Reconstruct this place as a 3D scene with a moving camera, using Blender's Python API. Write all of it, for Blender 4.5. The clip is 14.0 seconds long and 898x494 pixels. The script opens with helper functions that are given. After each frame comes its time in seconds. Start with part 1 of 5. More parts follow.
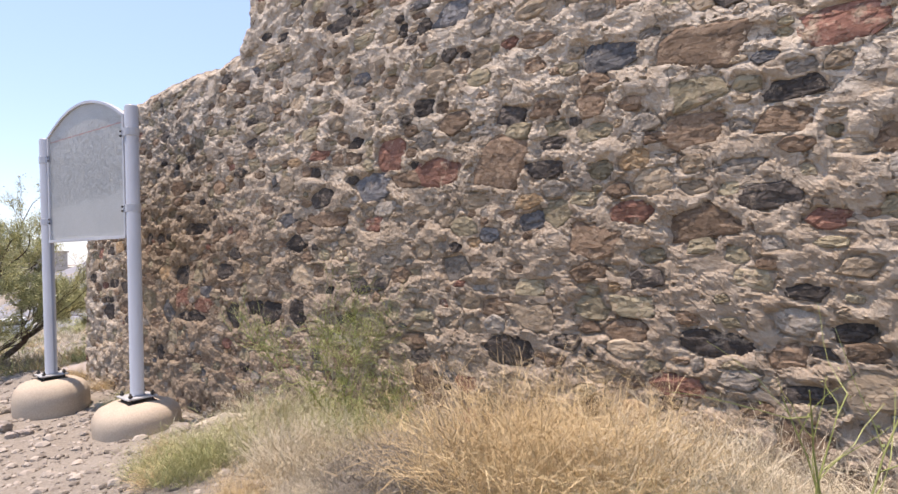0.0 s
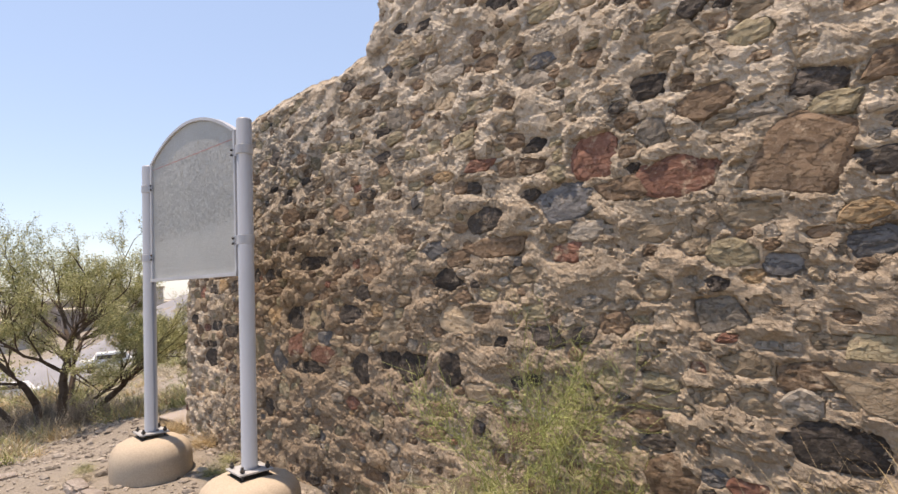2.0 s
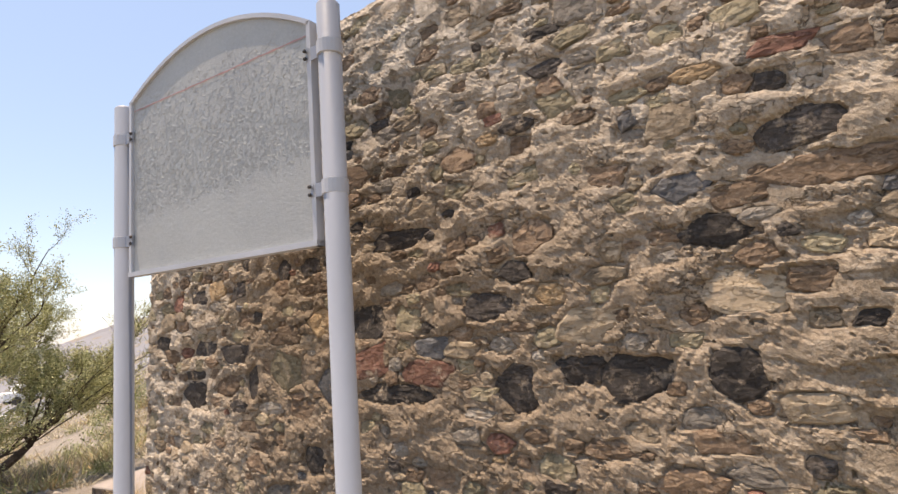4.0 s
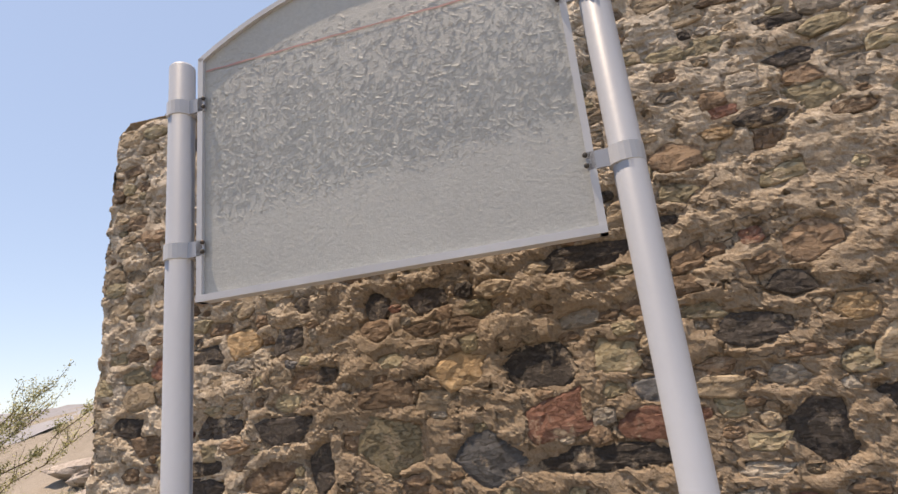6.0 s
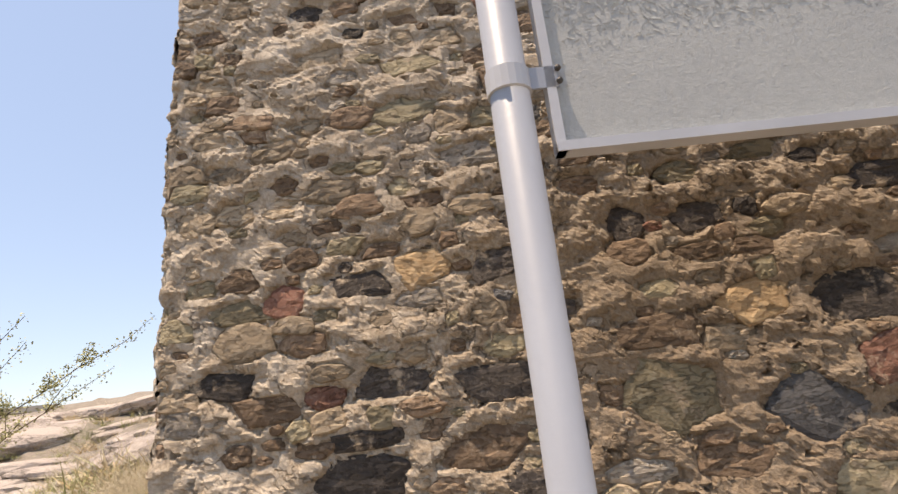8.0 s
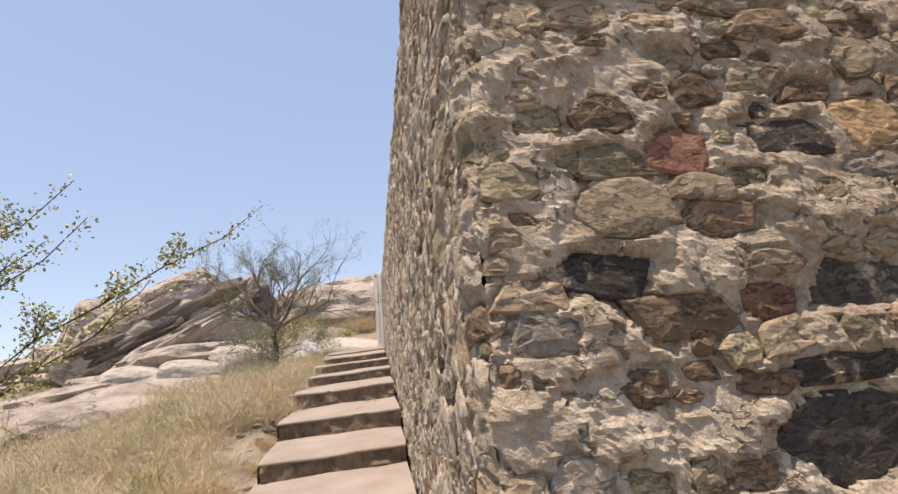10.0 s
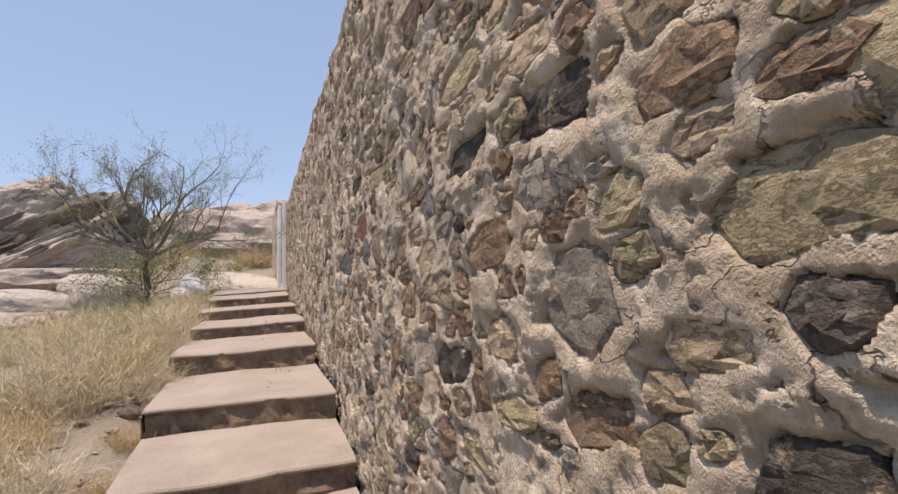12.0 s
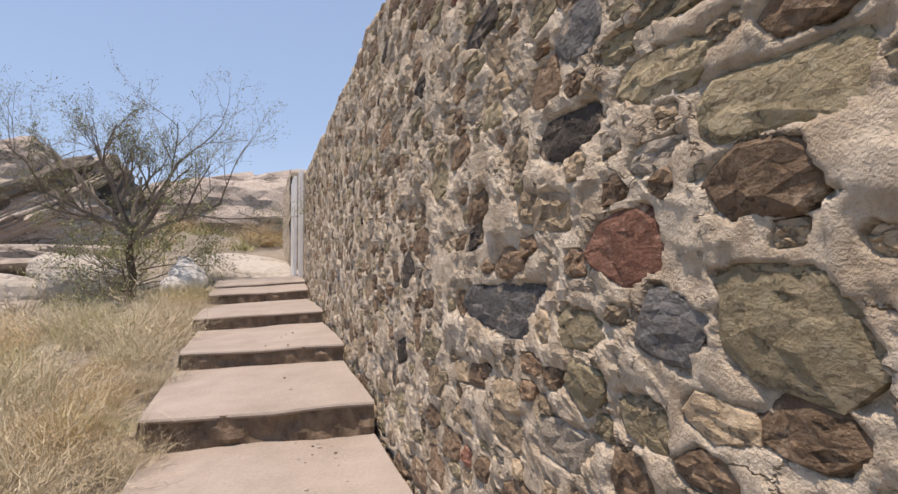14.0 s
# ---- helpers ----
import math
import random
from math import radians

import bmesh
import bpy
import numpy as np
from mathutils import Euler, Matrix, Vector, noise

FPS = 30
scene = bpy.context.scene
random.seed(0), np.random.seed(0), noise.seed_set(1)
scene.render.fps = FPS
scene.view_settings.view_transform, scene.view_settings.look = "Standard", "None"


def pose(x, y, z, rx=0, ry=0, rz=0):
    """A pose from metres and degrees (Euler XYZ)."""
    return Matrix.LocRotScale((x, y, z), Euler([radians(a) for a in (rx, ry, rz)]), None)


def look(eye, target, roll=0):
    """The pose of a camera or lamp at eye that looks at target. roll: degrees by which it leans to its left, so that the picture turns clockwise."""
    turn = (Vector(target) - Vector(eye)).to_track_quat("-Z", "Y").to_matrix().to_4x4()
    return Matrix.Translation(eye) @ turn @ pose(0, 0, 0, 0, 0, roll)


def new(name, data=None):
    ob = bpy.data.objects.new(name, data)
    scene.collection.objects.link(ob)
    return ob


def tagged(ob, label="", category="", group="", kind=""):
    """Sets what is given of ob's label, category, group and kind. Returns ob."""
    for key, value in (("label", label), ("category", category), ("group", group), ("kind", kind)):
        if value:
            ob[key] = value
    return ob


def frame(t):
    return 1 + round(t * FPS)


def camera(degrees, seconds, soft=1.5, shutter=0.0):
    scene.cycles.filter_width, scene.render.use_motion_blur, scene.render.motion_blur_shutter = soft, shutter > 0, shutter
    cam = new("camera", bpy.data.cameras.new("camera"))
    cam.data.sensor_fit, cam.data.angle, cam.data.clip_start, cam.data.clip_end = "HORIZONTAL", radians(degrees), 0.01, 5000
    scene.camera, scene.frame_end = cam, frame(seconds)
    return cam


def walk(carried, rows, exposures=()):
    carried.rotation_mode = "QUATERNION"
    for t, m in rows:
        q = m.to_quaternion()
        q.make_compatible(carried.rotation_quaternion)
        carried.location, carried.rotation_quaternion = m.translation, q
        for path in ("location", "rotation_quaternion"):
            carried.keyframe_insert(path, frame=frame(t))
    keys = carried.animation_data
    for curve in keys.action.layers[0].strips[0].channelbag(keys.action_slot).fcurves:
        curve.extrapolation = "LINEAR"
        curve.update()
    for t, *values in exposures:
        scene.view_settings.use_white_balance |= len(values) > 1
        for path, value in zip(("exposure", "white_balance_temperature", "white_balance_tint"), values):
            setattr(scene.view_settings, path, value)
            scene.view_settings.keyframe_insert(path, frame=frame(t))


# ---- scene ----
cam = camera(75.1, 14.0)
PATH = [
    (0, (8.113, -2.58, 1.646), (6.815, -1.058, 1.652), -1.5),
    (0.5, (7.712, -2.46, 1.678), (6.28, -1.065, 1.708), -1.2),
    (1, (7.492, -2.334, 1.689), (6.02, -0.981, 1.742), -2.0),
    (1.5, (7.267, -2.28, 1.699), (5.767, -0.959, 1.762), -2.5),
    (2, (6.934, -2.288, 1.702), (5.463, -0.938, 1.821), -2.3),
    (2.5, (6.487, -2.359, 1.589), (5.062, -0.963, 1.732), -2.2),
    (3, (5.96, -2.331, 1.494), (4.55, -0.925, 1.682), -2.7),
    (3.5, (5.469, -2.311, 1.464), (4.163, -0.812, 1.68), -3.1),
    (4, (4.94, -2.261, 1.46), (3.721, -0.693, 1.701), -3.7),
    (4.2, (4.74, -2.283, 1.424), (3.541, -0.701, 1.674), -3.8),
    (6.3, (2.877, -2.452, 1.338), (2.325, -0.605, 1.872), -6.4),
    (6.5, (2.733, -2.43, 1.332), (2.24, -0.565, 1.859), -6.4),
    (7, (2.273, -2.424, 1.308), (1.958, -0.524, 1.847), -6.6),
    (7.5, (1.802, -2.261, 1.262), (1.597, -0.343, 1.79), -6.4),
    (8, (1.29, -2.116, 1.223), (1.17, -0.195, 1.768), -6.6),
    (8.5, (0.845, -1.917, 1.194), (0.793, 0.005, 1.745), -6.3),
    (9, (0.423, -1.67, 1.21), (0.461, 0.256, 1.748), -6.0),
    (9.2, (0.252, -1.581, 1.191), (0.332, 0.345, 1.723), -6.0),
    (11.3, (-0.458, -0.276, 1.267), (0.13, 1.606, 1.6), -2.2),
    (11.5, (-0.445, -0.073, 1.309), (0.172, 1.802, 1.627), -2.2),
    (12, (-0.475, 0.411, 1.46), (0.153, 2.294, 1.703), -2.2),
    (12.5, (-0.469, 0.877, 1.604), (0.161, 2.762, 1.831), -1.7),
    (13, (-0.431, 1.29, 1.729), (0.224, 3.167, 1.952), -1.8),
    (13.5, (-0.552, 1.736, 1.747), (0.121, 3.605, 1.975), -1.1),
    (14, (-0.575, 2.267, 1.822), (0.046, 4.161, 1.979), -0.8),
]
EXPOSURES = [(0, 0.84, 6950, 20), (2.5, 0.60, 7900, 17), (4, 0.76, 7950, 17), (6.5, 0.57, 8200, 17), (7.5, 0.73, 8250, 17), (9, 0.66, 8050, 17), (11.5, 0.38, 7550, 17), (14, 0.35, 7400, 17)]
walk(cam, [(t, look(eye, target, roll)) for t, eye, target, roll in PATH], EXPOSURES)

# ---------------------------------------------------------------- world, sun, exposure
SUN_DIR = Vector((-0.20, -0.122, 0.97)).normalized()
world = bpy.data.worlds.new("sky")
scene.world = world
world.use_nodes = True
wn = world.node_tree.nodes
sky = wn.new("ShaderNodeTexSky")
sky.sky_type = "NISHITA"
sky.sun_disc = False
sky.sun_elevation = math.asin(SUN_DIR.z)
sky.sun_rotation = math.atan2(SUN_DIR.x, SUN_DIR.y)
sky.air_density, sky.dust_density, sky.ozone_density = 1.0, 0.3, 1.0
wn["Background"].inputs["Strength"].default_value = 0.15
haze = wn.new("ShaderNodeHueSaturation")
haze.inputs["Saturation"].default_value = 1.0
veil = wn.new("ShaderNodeMix")
veil.data_type = "RGBA"
veil.inputs[0].default_value = 0.5
veil.inputs[7].default_value = (1.9, 2.85, 4.7, 1)
world.node_tree.links.new(sky.outputs[0], veil.inputs[6])
world.node_tree.links.new(veil.outputs[2], haze.inputs["Color"])
world.node_tree.links.new(haze.outputs[0], wn["Background"].inputs[0])
sun = new("sun", bpy.data.lights.new("sun", "SUN"))
sun.data.energy, sun.data.angle, sun.data.color = 4.2, radians(0.55), (1.0, 0.92, 0.82)
sun.matrix_world = look(SUN_DIR * 60, (0, 0, 0))


# ---------------------------------------------------------------- materials
def mat(name, rough=0.9, metal=0.0):
    m = bpy.data.materials.new(name)
    m.use_nodes = True
    n = m.node_tree.nodes["Principled BSDF"]
    n.inputs["Roughness"].default_value = rough
    n.inputs["Metallic"].default_value = metal
    n.inputs["Specular IOR Level"].default_value = 0.3
    return m


def node(m, kind, **values):
    n = m.node_tree.nodes.new("ShaderNode" + kind)
    for k, v in values.items():
        n.inputs[k.replace("_", " ")].default_value = v
    return n


def link(m, a, b):
    m.node_tree.links.new(a, b)


def coords(m):
    return node(m, "TexCoord").outputs["Object"]


def noise_tex(m, co, scale, detail=6.0, rough=0.6, stretch=None):
    if stretch:
        mp = node(m, "Mapping")
        mp.inputs["Scale"].default_value = stretch
        link(m, co, mp.inputs["Vector"])
        co = mp.outputs[0]
    n = node(m, "TexNoise", Scale=scale, Detail=detail, Roughness=rough)
    link(m, co, n.inputs["Vector"])
    return n.outputs["Fac"]


def ramp(m, fac, stops):
    r = m.node_tree.nodes.new("ShaderNodeValToRGB")
    els = r.color_ramp.elements
    while len(els) < len(stops):
        els.new(0.5)
    for e, (p, c) in zip(els, stops):
        e.position, e.color = p, (*c, 1)
    link(m, fac, r.inputs[0])
    return r.outputs[0]


def mix(m, fac, a, b, mode="MIX"):
    n = m.node_tree.nodes.new("ShaderNodeMix")
    n.data_type, n.blend_type = "RGBA", mode
    for k, v in ((0, fac), (6, a), (7, b)):
        if hasattr(v, "is_linked"):
            link(m, v, n.inputs[k])
        else:
            n.inputs[k].default_value = v if k == 0 else (*v, 1)
    return n.outputs[2]


def math_node(m, op, a, b=0.0, c=0.0):
    n = m.node_tree.nodes.new("ShaderNodeMath")
    n.operation = op
    for k, v in enumerate((a, b, c)):
        if hasattr(v, "is_linked"):
            link(m, v, n.inputs[k])
        else:
            n.inputs[k].default_value = v
    return n.outputs[0]


def finish(m, color, height=None, distance=0.01, strength=1.0, rough=None):
    p = m.node_tree.nodes["Principled BSDF"]
    link(m, color, p.inputs["Base Color"])
    if height is not None:
        b = node(m, "Bump", Strength=strength, Distance=distance)
        link(m, height, b.inputs["Height"])
        link(m, b.outputs[0], p.inputs["Normal"])
    if rough is not None:
        link(m, rough, p.inputs["Roughness"])
    return m


def rand(m):
    """A number for each object, and for each loose piece in a joined one."""
    a = node(m, "ObjectInfo").outputs["Random"]
    b = node(m, "NewGeometry").outputs["Random Per Island"]
    return math_node(m, "FRACT", math_node(m, "ADD", a, b))


def mortar_material():
    m = mat("lime_mortar", 0.95)
    co = coords(m)
    big = noise_tex(m, co, 1.1, 5)
    mid = noise_tex(m, co, 9.0, 8, 0.65)
    fine = noise_tex(m, co, 70.0, 6, 0.7)
    c = ramp(m, big, [(0.32, (0.25, 0.188, 0.125)), (0.5, (0.34, 0.262, 0.182)), (0.68, (0.42, 0.337, 0.25))])
    c = mix(m, ramp(m, mid, [(0.40, (0, 0, 0)), (0.75, (0.75, 0.75, 0.75))]), c, (0.62, 0.515, 0.395))
    c = mix(m, ramp(m, noise_tex(m, co, 4.5, 9, 0.68, (1, 1, 1.6)), [(0.50, (0, 0, 0)), (0.64, (0.75, 0.75, 0.75))]), c, (0.24, 0.175, 0.112))
    c = mix(m, ramp(m, noise_tex(m, co, 16.0, 9, 0.7, (1, 1, 1.4)), [(0.53, (0, 0, 0)), (0.60, (0.7, 0.7, 0.7)), (0.72, (0.2, 0.2, 0.2))]), c, (0.66, 0.57, 0.46))
    # thin crack lines; the shade of crevices is put into their dark colour
    crack = math_node(m, "ABSOLUTE", math_node(m, "SUBTRACT", noise_tex(m, co, 6.5, 5, 0.55, (1, 1, 1.3)), 0.5))
    whole = math_node(m, "MULTIPLY", math_node(m, "MAXIMUM", math_node(m, "SUBTRACT", noise_tex(m, co, 3.1, 4, 0.6), 0.47), 0.0), 0.6)
    where = node(m, "SeparateXYZ")
    link(m, co, where.inputs[0])
    whole = math_node(m, "MULTIPLY", whole, math_node(m, "MULTIPLY_ADD", math_node(m, "LESS_THAN", where.outputs[1], 0.12), 0.55, 0.45))
    crack = math_node(m, "ADD", crack, whole)
    c = mix(m, ramp(m, crack, [(0.0, (0.85, 0.85, 0.85)), (0.008, (0.3, 0.3, 0.3)), (0.02, (0, 0, 0))]), c, (0.09, 0.065, 0.045))
    c = mix(m, 0.42, c, ramp(m, fine, [(0.36, (0.11, 0.083, 0.06)), (0.64, (0.62, 0.53, 0.42))]))
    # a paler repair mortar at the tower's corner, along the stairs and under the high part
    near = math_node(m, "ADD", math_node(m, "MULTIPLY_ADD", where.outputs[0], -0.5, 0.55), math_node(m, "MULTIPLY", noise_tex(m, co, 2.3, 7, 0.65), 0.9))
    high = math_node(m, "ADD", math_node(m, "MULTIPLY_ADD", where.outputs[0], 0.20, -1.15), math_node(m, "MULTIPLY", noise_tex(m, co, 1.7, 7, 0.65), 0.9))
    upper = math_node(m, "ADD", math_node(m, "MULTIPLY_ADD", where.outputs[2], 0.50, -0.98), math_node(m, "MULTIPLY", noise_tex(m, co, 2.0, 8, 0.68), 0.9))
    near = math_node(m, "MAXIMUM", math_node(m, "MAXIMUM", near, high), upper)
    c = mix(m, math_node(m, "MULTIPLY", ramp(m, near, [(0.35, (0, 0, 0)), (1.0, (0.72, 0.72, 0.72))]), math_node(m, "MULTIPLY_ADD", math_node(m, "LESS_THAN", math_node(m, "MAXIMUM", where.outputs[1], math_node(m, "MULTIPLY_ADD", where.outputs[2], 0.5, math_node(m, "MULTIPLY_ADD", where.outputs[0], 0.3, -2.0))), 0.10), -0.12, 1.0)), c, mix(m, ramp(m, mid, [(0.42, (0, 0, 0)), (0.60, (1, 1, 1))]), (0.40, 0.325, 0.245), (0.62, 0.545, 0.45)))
    # earth-stained courses under the sign
    patch = math_node(m, "MULTIPLY", noise_tex(m, co, 1.9, 7, 0.66), 0.16)
    band = ramp(m, math_node(m, "MULTIPLY_ADD", where.outputs[0], 0.125, patch), [(0.22, (0, 0, 0)), (0.29, (0.62, 0.62, 0.62)), (0.50, (0.6, 0.6, 0.6)), (0.68, (0.3, 0.3, 0.3)), (1.0, (0.4, 0.4, 0.4))])
    low = ramp(m, math_node(m, "MULTIPLY_ADD", where.outputs[2], 0.25, patch), [(0.48, (1, 1, 1)), (0.66, (0, 0, 0))])
    c = mix(m, math_node(m, "MULTIPLY", band, low), c, (0.19, 0.132, 0.082))
    grit = noise_tex(m, co, 190.0, 3, 0.6)
    flake = math_node(m, "MULTIPLY", math_node(m, "FLOOR", math_node(m, "MULTIPLY", noise_tex(m, co, 13.0, 4, 0.5, (1, 1, 1.5)), 11.0)), 0.10)
    h = math_node(m, "ADD", math_node(m, "MULTIPLY", mid, 0.30), math_node(m, "MULTIPLY_ADD", fine, 0.14, math_node(m, "MULTIPLY_ADD", grit, 0.16, flake)))
    h = math_node(m, "ADD", h, math_node(m, "MINIMUM", math_node(m, "MULTIPLY", crack, 25.0), 0.35))
    return finish(m, c, h, 0.04, 1.0)


def stone_material(name, dark, light, speck, grain=45.0, smear=0.56):
    m = mat(name, 0.85)
    co = coords(m)
    mp = node(m, "Mapping")
    link(m, co, mp.inputs["Vector"])
    r = rand(m)
    comb = node(m, "CombineXYZ")
    link(m, math_node(m, "MULTIPLY", r, 37.0), comb.inputs[0])
    link(m, math_node(m, "MULTIPLY", r, 11.0), comb.inputs[2])
    link(m, comb.outputs[0], mp.inputs["Location"])
    v = mp.outputs[0]
    layer = noise_tex(m, v, 10.0, 7, 0.7, (1, 1, 2.6))
    fine = noise_tex(m, v, grain, 5, 0.75)
    c = ramp(m, layer, [(0.3, dark), (0.7, light)])
    c = mix(m, ramp(m, fine, [(0.52, (0, 0, 0)), (0.72, (0.55, 0.55, 0.55))]), c, speck)
    c = mix(m, ramp(m, fine, [(0.28, (0.6, 0.6, 0.6)), (0.42, (0, 0, 0))]), c, tuple(x * 0.5 for x in dark))
    gain = node(m, "HueSaturation")
    link(m, c, gain.inputs["Color"])
    link(m, math_node(m, "MULTIPLY_ADD", r, 0.8, 0.8), gain.inputs["Value"])
    smears = noise_tex(m, co, 9.0, 9, 0.7)
    c = mix(m, ramp(m, smears, [(smear, (0, 0, 0)), (smear + 0.09, (0.85, 0.85, 0.85))]), gain.outputs[0], (0.47, 0.37, 0.265))
    split = math_node(m, "MINIMUM", math_node(m, "MULTIPLY", math_node(m, "ABSOLUTE", math_node(m, "SUBTRACT", layer, 0.52)), 14.0), 0.25)
    pits = noise_tex(m, v, 130.0, 3, 0.6)
    h = math_node(m, "ADD", math_node(m, "ADD", math_node(m, "MULTIPLY", layer, 0.45), split), math_node(m, "MULTIPLY_ADD", pits, 0.12, math_node(m, "MULTIPLY", fine, 0.35)))
    return finish(m, c, h, 0.022, 1.0)


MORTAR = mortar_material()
STONES = {
    "black": stone_material("basalt", (0.026, 0.022, 0.019), (0.095, 0.079, 0.067), (0.19, 0.16, 0.14), 45, 0.565),
    "blue": stone_material("blue_schist", (0.06, 0.06, 0.062), (0.17, 0.165, 0.162), (0.26, 0.25, 0.24), 40, 0.575),
    "brown": stone_material("brown_gneiss", (0.105, 0.07, 0.046), (0.25, 0.172, 0.112), (0.34, 0.27, 0.205), 50, 0.57),
    "grey": stone_material("grey_granite", (0.17, 0.147, 0.122), (0.34, 0.295, 0.24), (0.44, 0.40, 0.345), 70, 0.565),
    "olive": stone_material("olive_schist", (0.17, 0.14, 0.085), (0.32, 0.27, 0.18), (0.36, 0.33, 0.25), 50, 0.56),
    "tan": stone_material("tan_stone", (0.215, 0.162, 0.107), (0.36, 0.285, 0.20), (0.46, 0.39, 0.30), 45, 0.55),
    "red": stone_material("red_granite", (0.13, 0.06, 0.042), (0.27, 0.135, 0.095), (0.36, 0.26, 0.2), 40, 0.55),
    "orange": stone_material("ochre_stone", (0.25, 0.16, 0.085), (0.40, 0.28, 0.16), (0.45, 0.37, 0.26), 60, 0.55),
}


def ground_material():
    m = mat("stony_earth", 0.97)
    co = coords(m)
    big = noise_tex(m, co, 0.35, 6)
    mid = noise_tex(m, co, 5.0, 8, 0.7)
    fine = noise_tex(m, co, 60.0, 6, 0.75)
    c = ramp(m, big, [(0.35, (0.135, 0.112, 0.082)), (0.55, (0.20, 0.17, 0.135)), (0.7, (0.25, 0.22, 0.18))])
    c = mix(m, ramp(m, mid, [(0.5, (0, 0, 0)), (0.7, (0.7, 0.7, 0.7))]), c, (0.33, 0.295, 0.25))
    c = mix(m, 0.45, c, ramp(m, fine, [(0.3, (0.085, 0.07, 0.055)), (0.72, (0.50, 0.45, 0.39))]))
    h = math_node(m, "ADD", mid, math_node(m, "MULTIPLY", fine, 0.5))
    return finish(m, c, h, 0.03, 0.8)


def rock_material(name="hill_rock", lo=(0.075, 0.062, 0.052), hi=(0.50, 0.43, 0.375)):
    m = mat(name, 0.9)
    co = coords(m)
    a = noise_tex(m, co, 0.8, 10, 0.72, (1, 1, 1.5))
    f = noise_tex(m, co, 14.0, 7, 0.72)
    c = ramp(m, a, [(0.33, lo), (0.41, tuple(0.5 * (p + q) for p, q in zip(lo, hi))), (0.52, hi)])
    c = mix(m, 0.3, c, ramp(m, f, [(0.32, tuple(x * 0.4 for x in hi)), (0.66, tuple(x * 1.2 for x in hi))]))
    # crack lines, coloured dark for the shade between rocks as well
    crack = math_node(m, "ABSOLUTE", math_node(m, "SUBTRACT", noise_tex(m, co, 0.7, 6, 0.6, (0.7, 1, 1.5)), 0.5))
    c = mix(m, ramp(m, crack, [(0.0, (0.7, 0.7, 0.7)), (0.006, (0.35, 0.35, 0.35)), (0.014, (0, 0, 0))]), c, tuple(x * 0.6 for x in lo))
    h = math_node(m, "ADD", math_node(m, "ADD", a, math_node(m, "MULTIPLY", f, 0.35)), math_node(m, "MINIMUM", math_node(m, "MULTIPLY", crack, 12.0), 0.15))
    return finish(m, c, h, 0.15, 1.0)


def concrete_material(name, lo, hi, scale=3.0, bump=0.008):
    m = mat(name, 0.92)
    co = coords(m)
    a = noise_tex(m, co, scale, 7, 0.62)
    f = noise_tex(m, co, 90.0, 5, 0.7)
    c = ramp(m, a, [(0.32, lo), (0.66, hi)])
    c = mix(m, 0.25, c, ramp(m, f, [(0.3, tuple(x * 0.35 for x in lo)), (0.7, tuple(min(1, x * 1.25) for x in hi))]))
    return finish(m, c, math_node(m, "ADD", a, math_node(m, "MULTIPLY", f, 0.3)), bump, 0.7)


def paint_material(name, color, rough=0.45, rust=0.7):
    m = mat(name, rough)
    co = coords(m)
    a = noise_tex(m, co, 2.5, 6, 0.6, (1, 1, 0.35))
    f = noise_tex(m, co, 38.0, 6, 0.7)
    c = ramp(m, a, [(0.3, tuple(x * 0.86 for x in color)), (0.7, tuple(min(1, x * 1.05) for x in color))])
    c = mix(m, ramp(m, noise_tex(m, co, 6.0, 8, 0.7, (1, 1, 0.25)), [(rust, (0, 0, 0)), (rust + 0.07, (0.8, 0.8, 0.8))]), c, (0.22, 0.11, 0.05))
    return finish(m, c, f, 0.0015, 0.5)


def sign_material():
    """Faded film on sheet metal, shrunk and cracked into small curled flakes."""
    m = mat("peeling_film", 0.5)
    co = coords(m)
    a = noise_tex(m, co, 1.6, 5)
    f = noise_tex(m, co, 60.0, 6, 0.75)
    sep = node(m, "SeparateXYZ")
    link(m, co, sep.inputs[0])
    c = ramp(m, a, [(0.35, (0.375, 0.385, 0.37)), (0.65, (0.44, 0.45, 0.425))])
    band = ramp(m, math_node(m, "ADD", math_node(m, "MULTIPLY_ADD", sep.outputs[2], 1.1, -0.1), math_node(m, "MULTIPLY", a, 0.35)), [(0.38, (0.8, 0.8, 0.8)), (0.5, (0, 0, 0))])
    c = mix(m, band, c, (0.45, 0.485, 0.41))
    c = mix(m, 0.25, c, ramp(m, f, [(0.35, (0.26, 0.26, 0.26)), (0.7, (0.5, 0.5, 0.48))]))
    return finish(m, c, f, 0.004, 0.7)


def leaf_material(name, a, b, rough=0.7):
    m = mat(name, rough)
    r = rand(m)
    c = ramp(m, r, [(0.0, a), (1.0, b)])
    p = m.node_tree.nodes["Principled BSDF"]
    link(m, c, p.inputs["Base Color"])
    p.inputs["Subsurface Weight"].default_value = 0.0
    return m


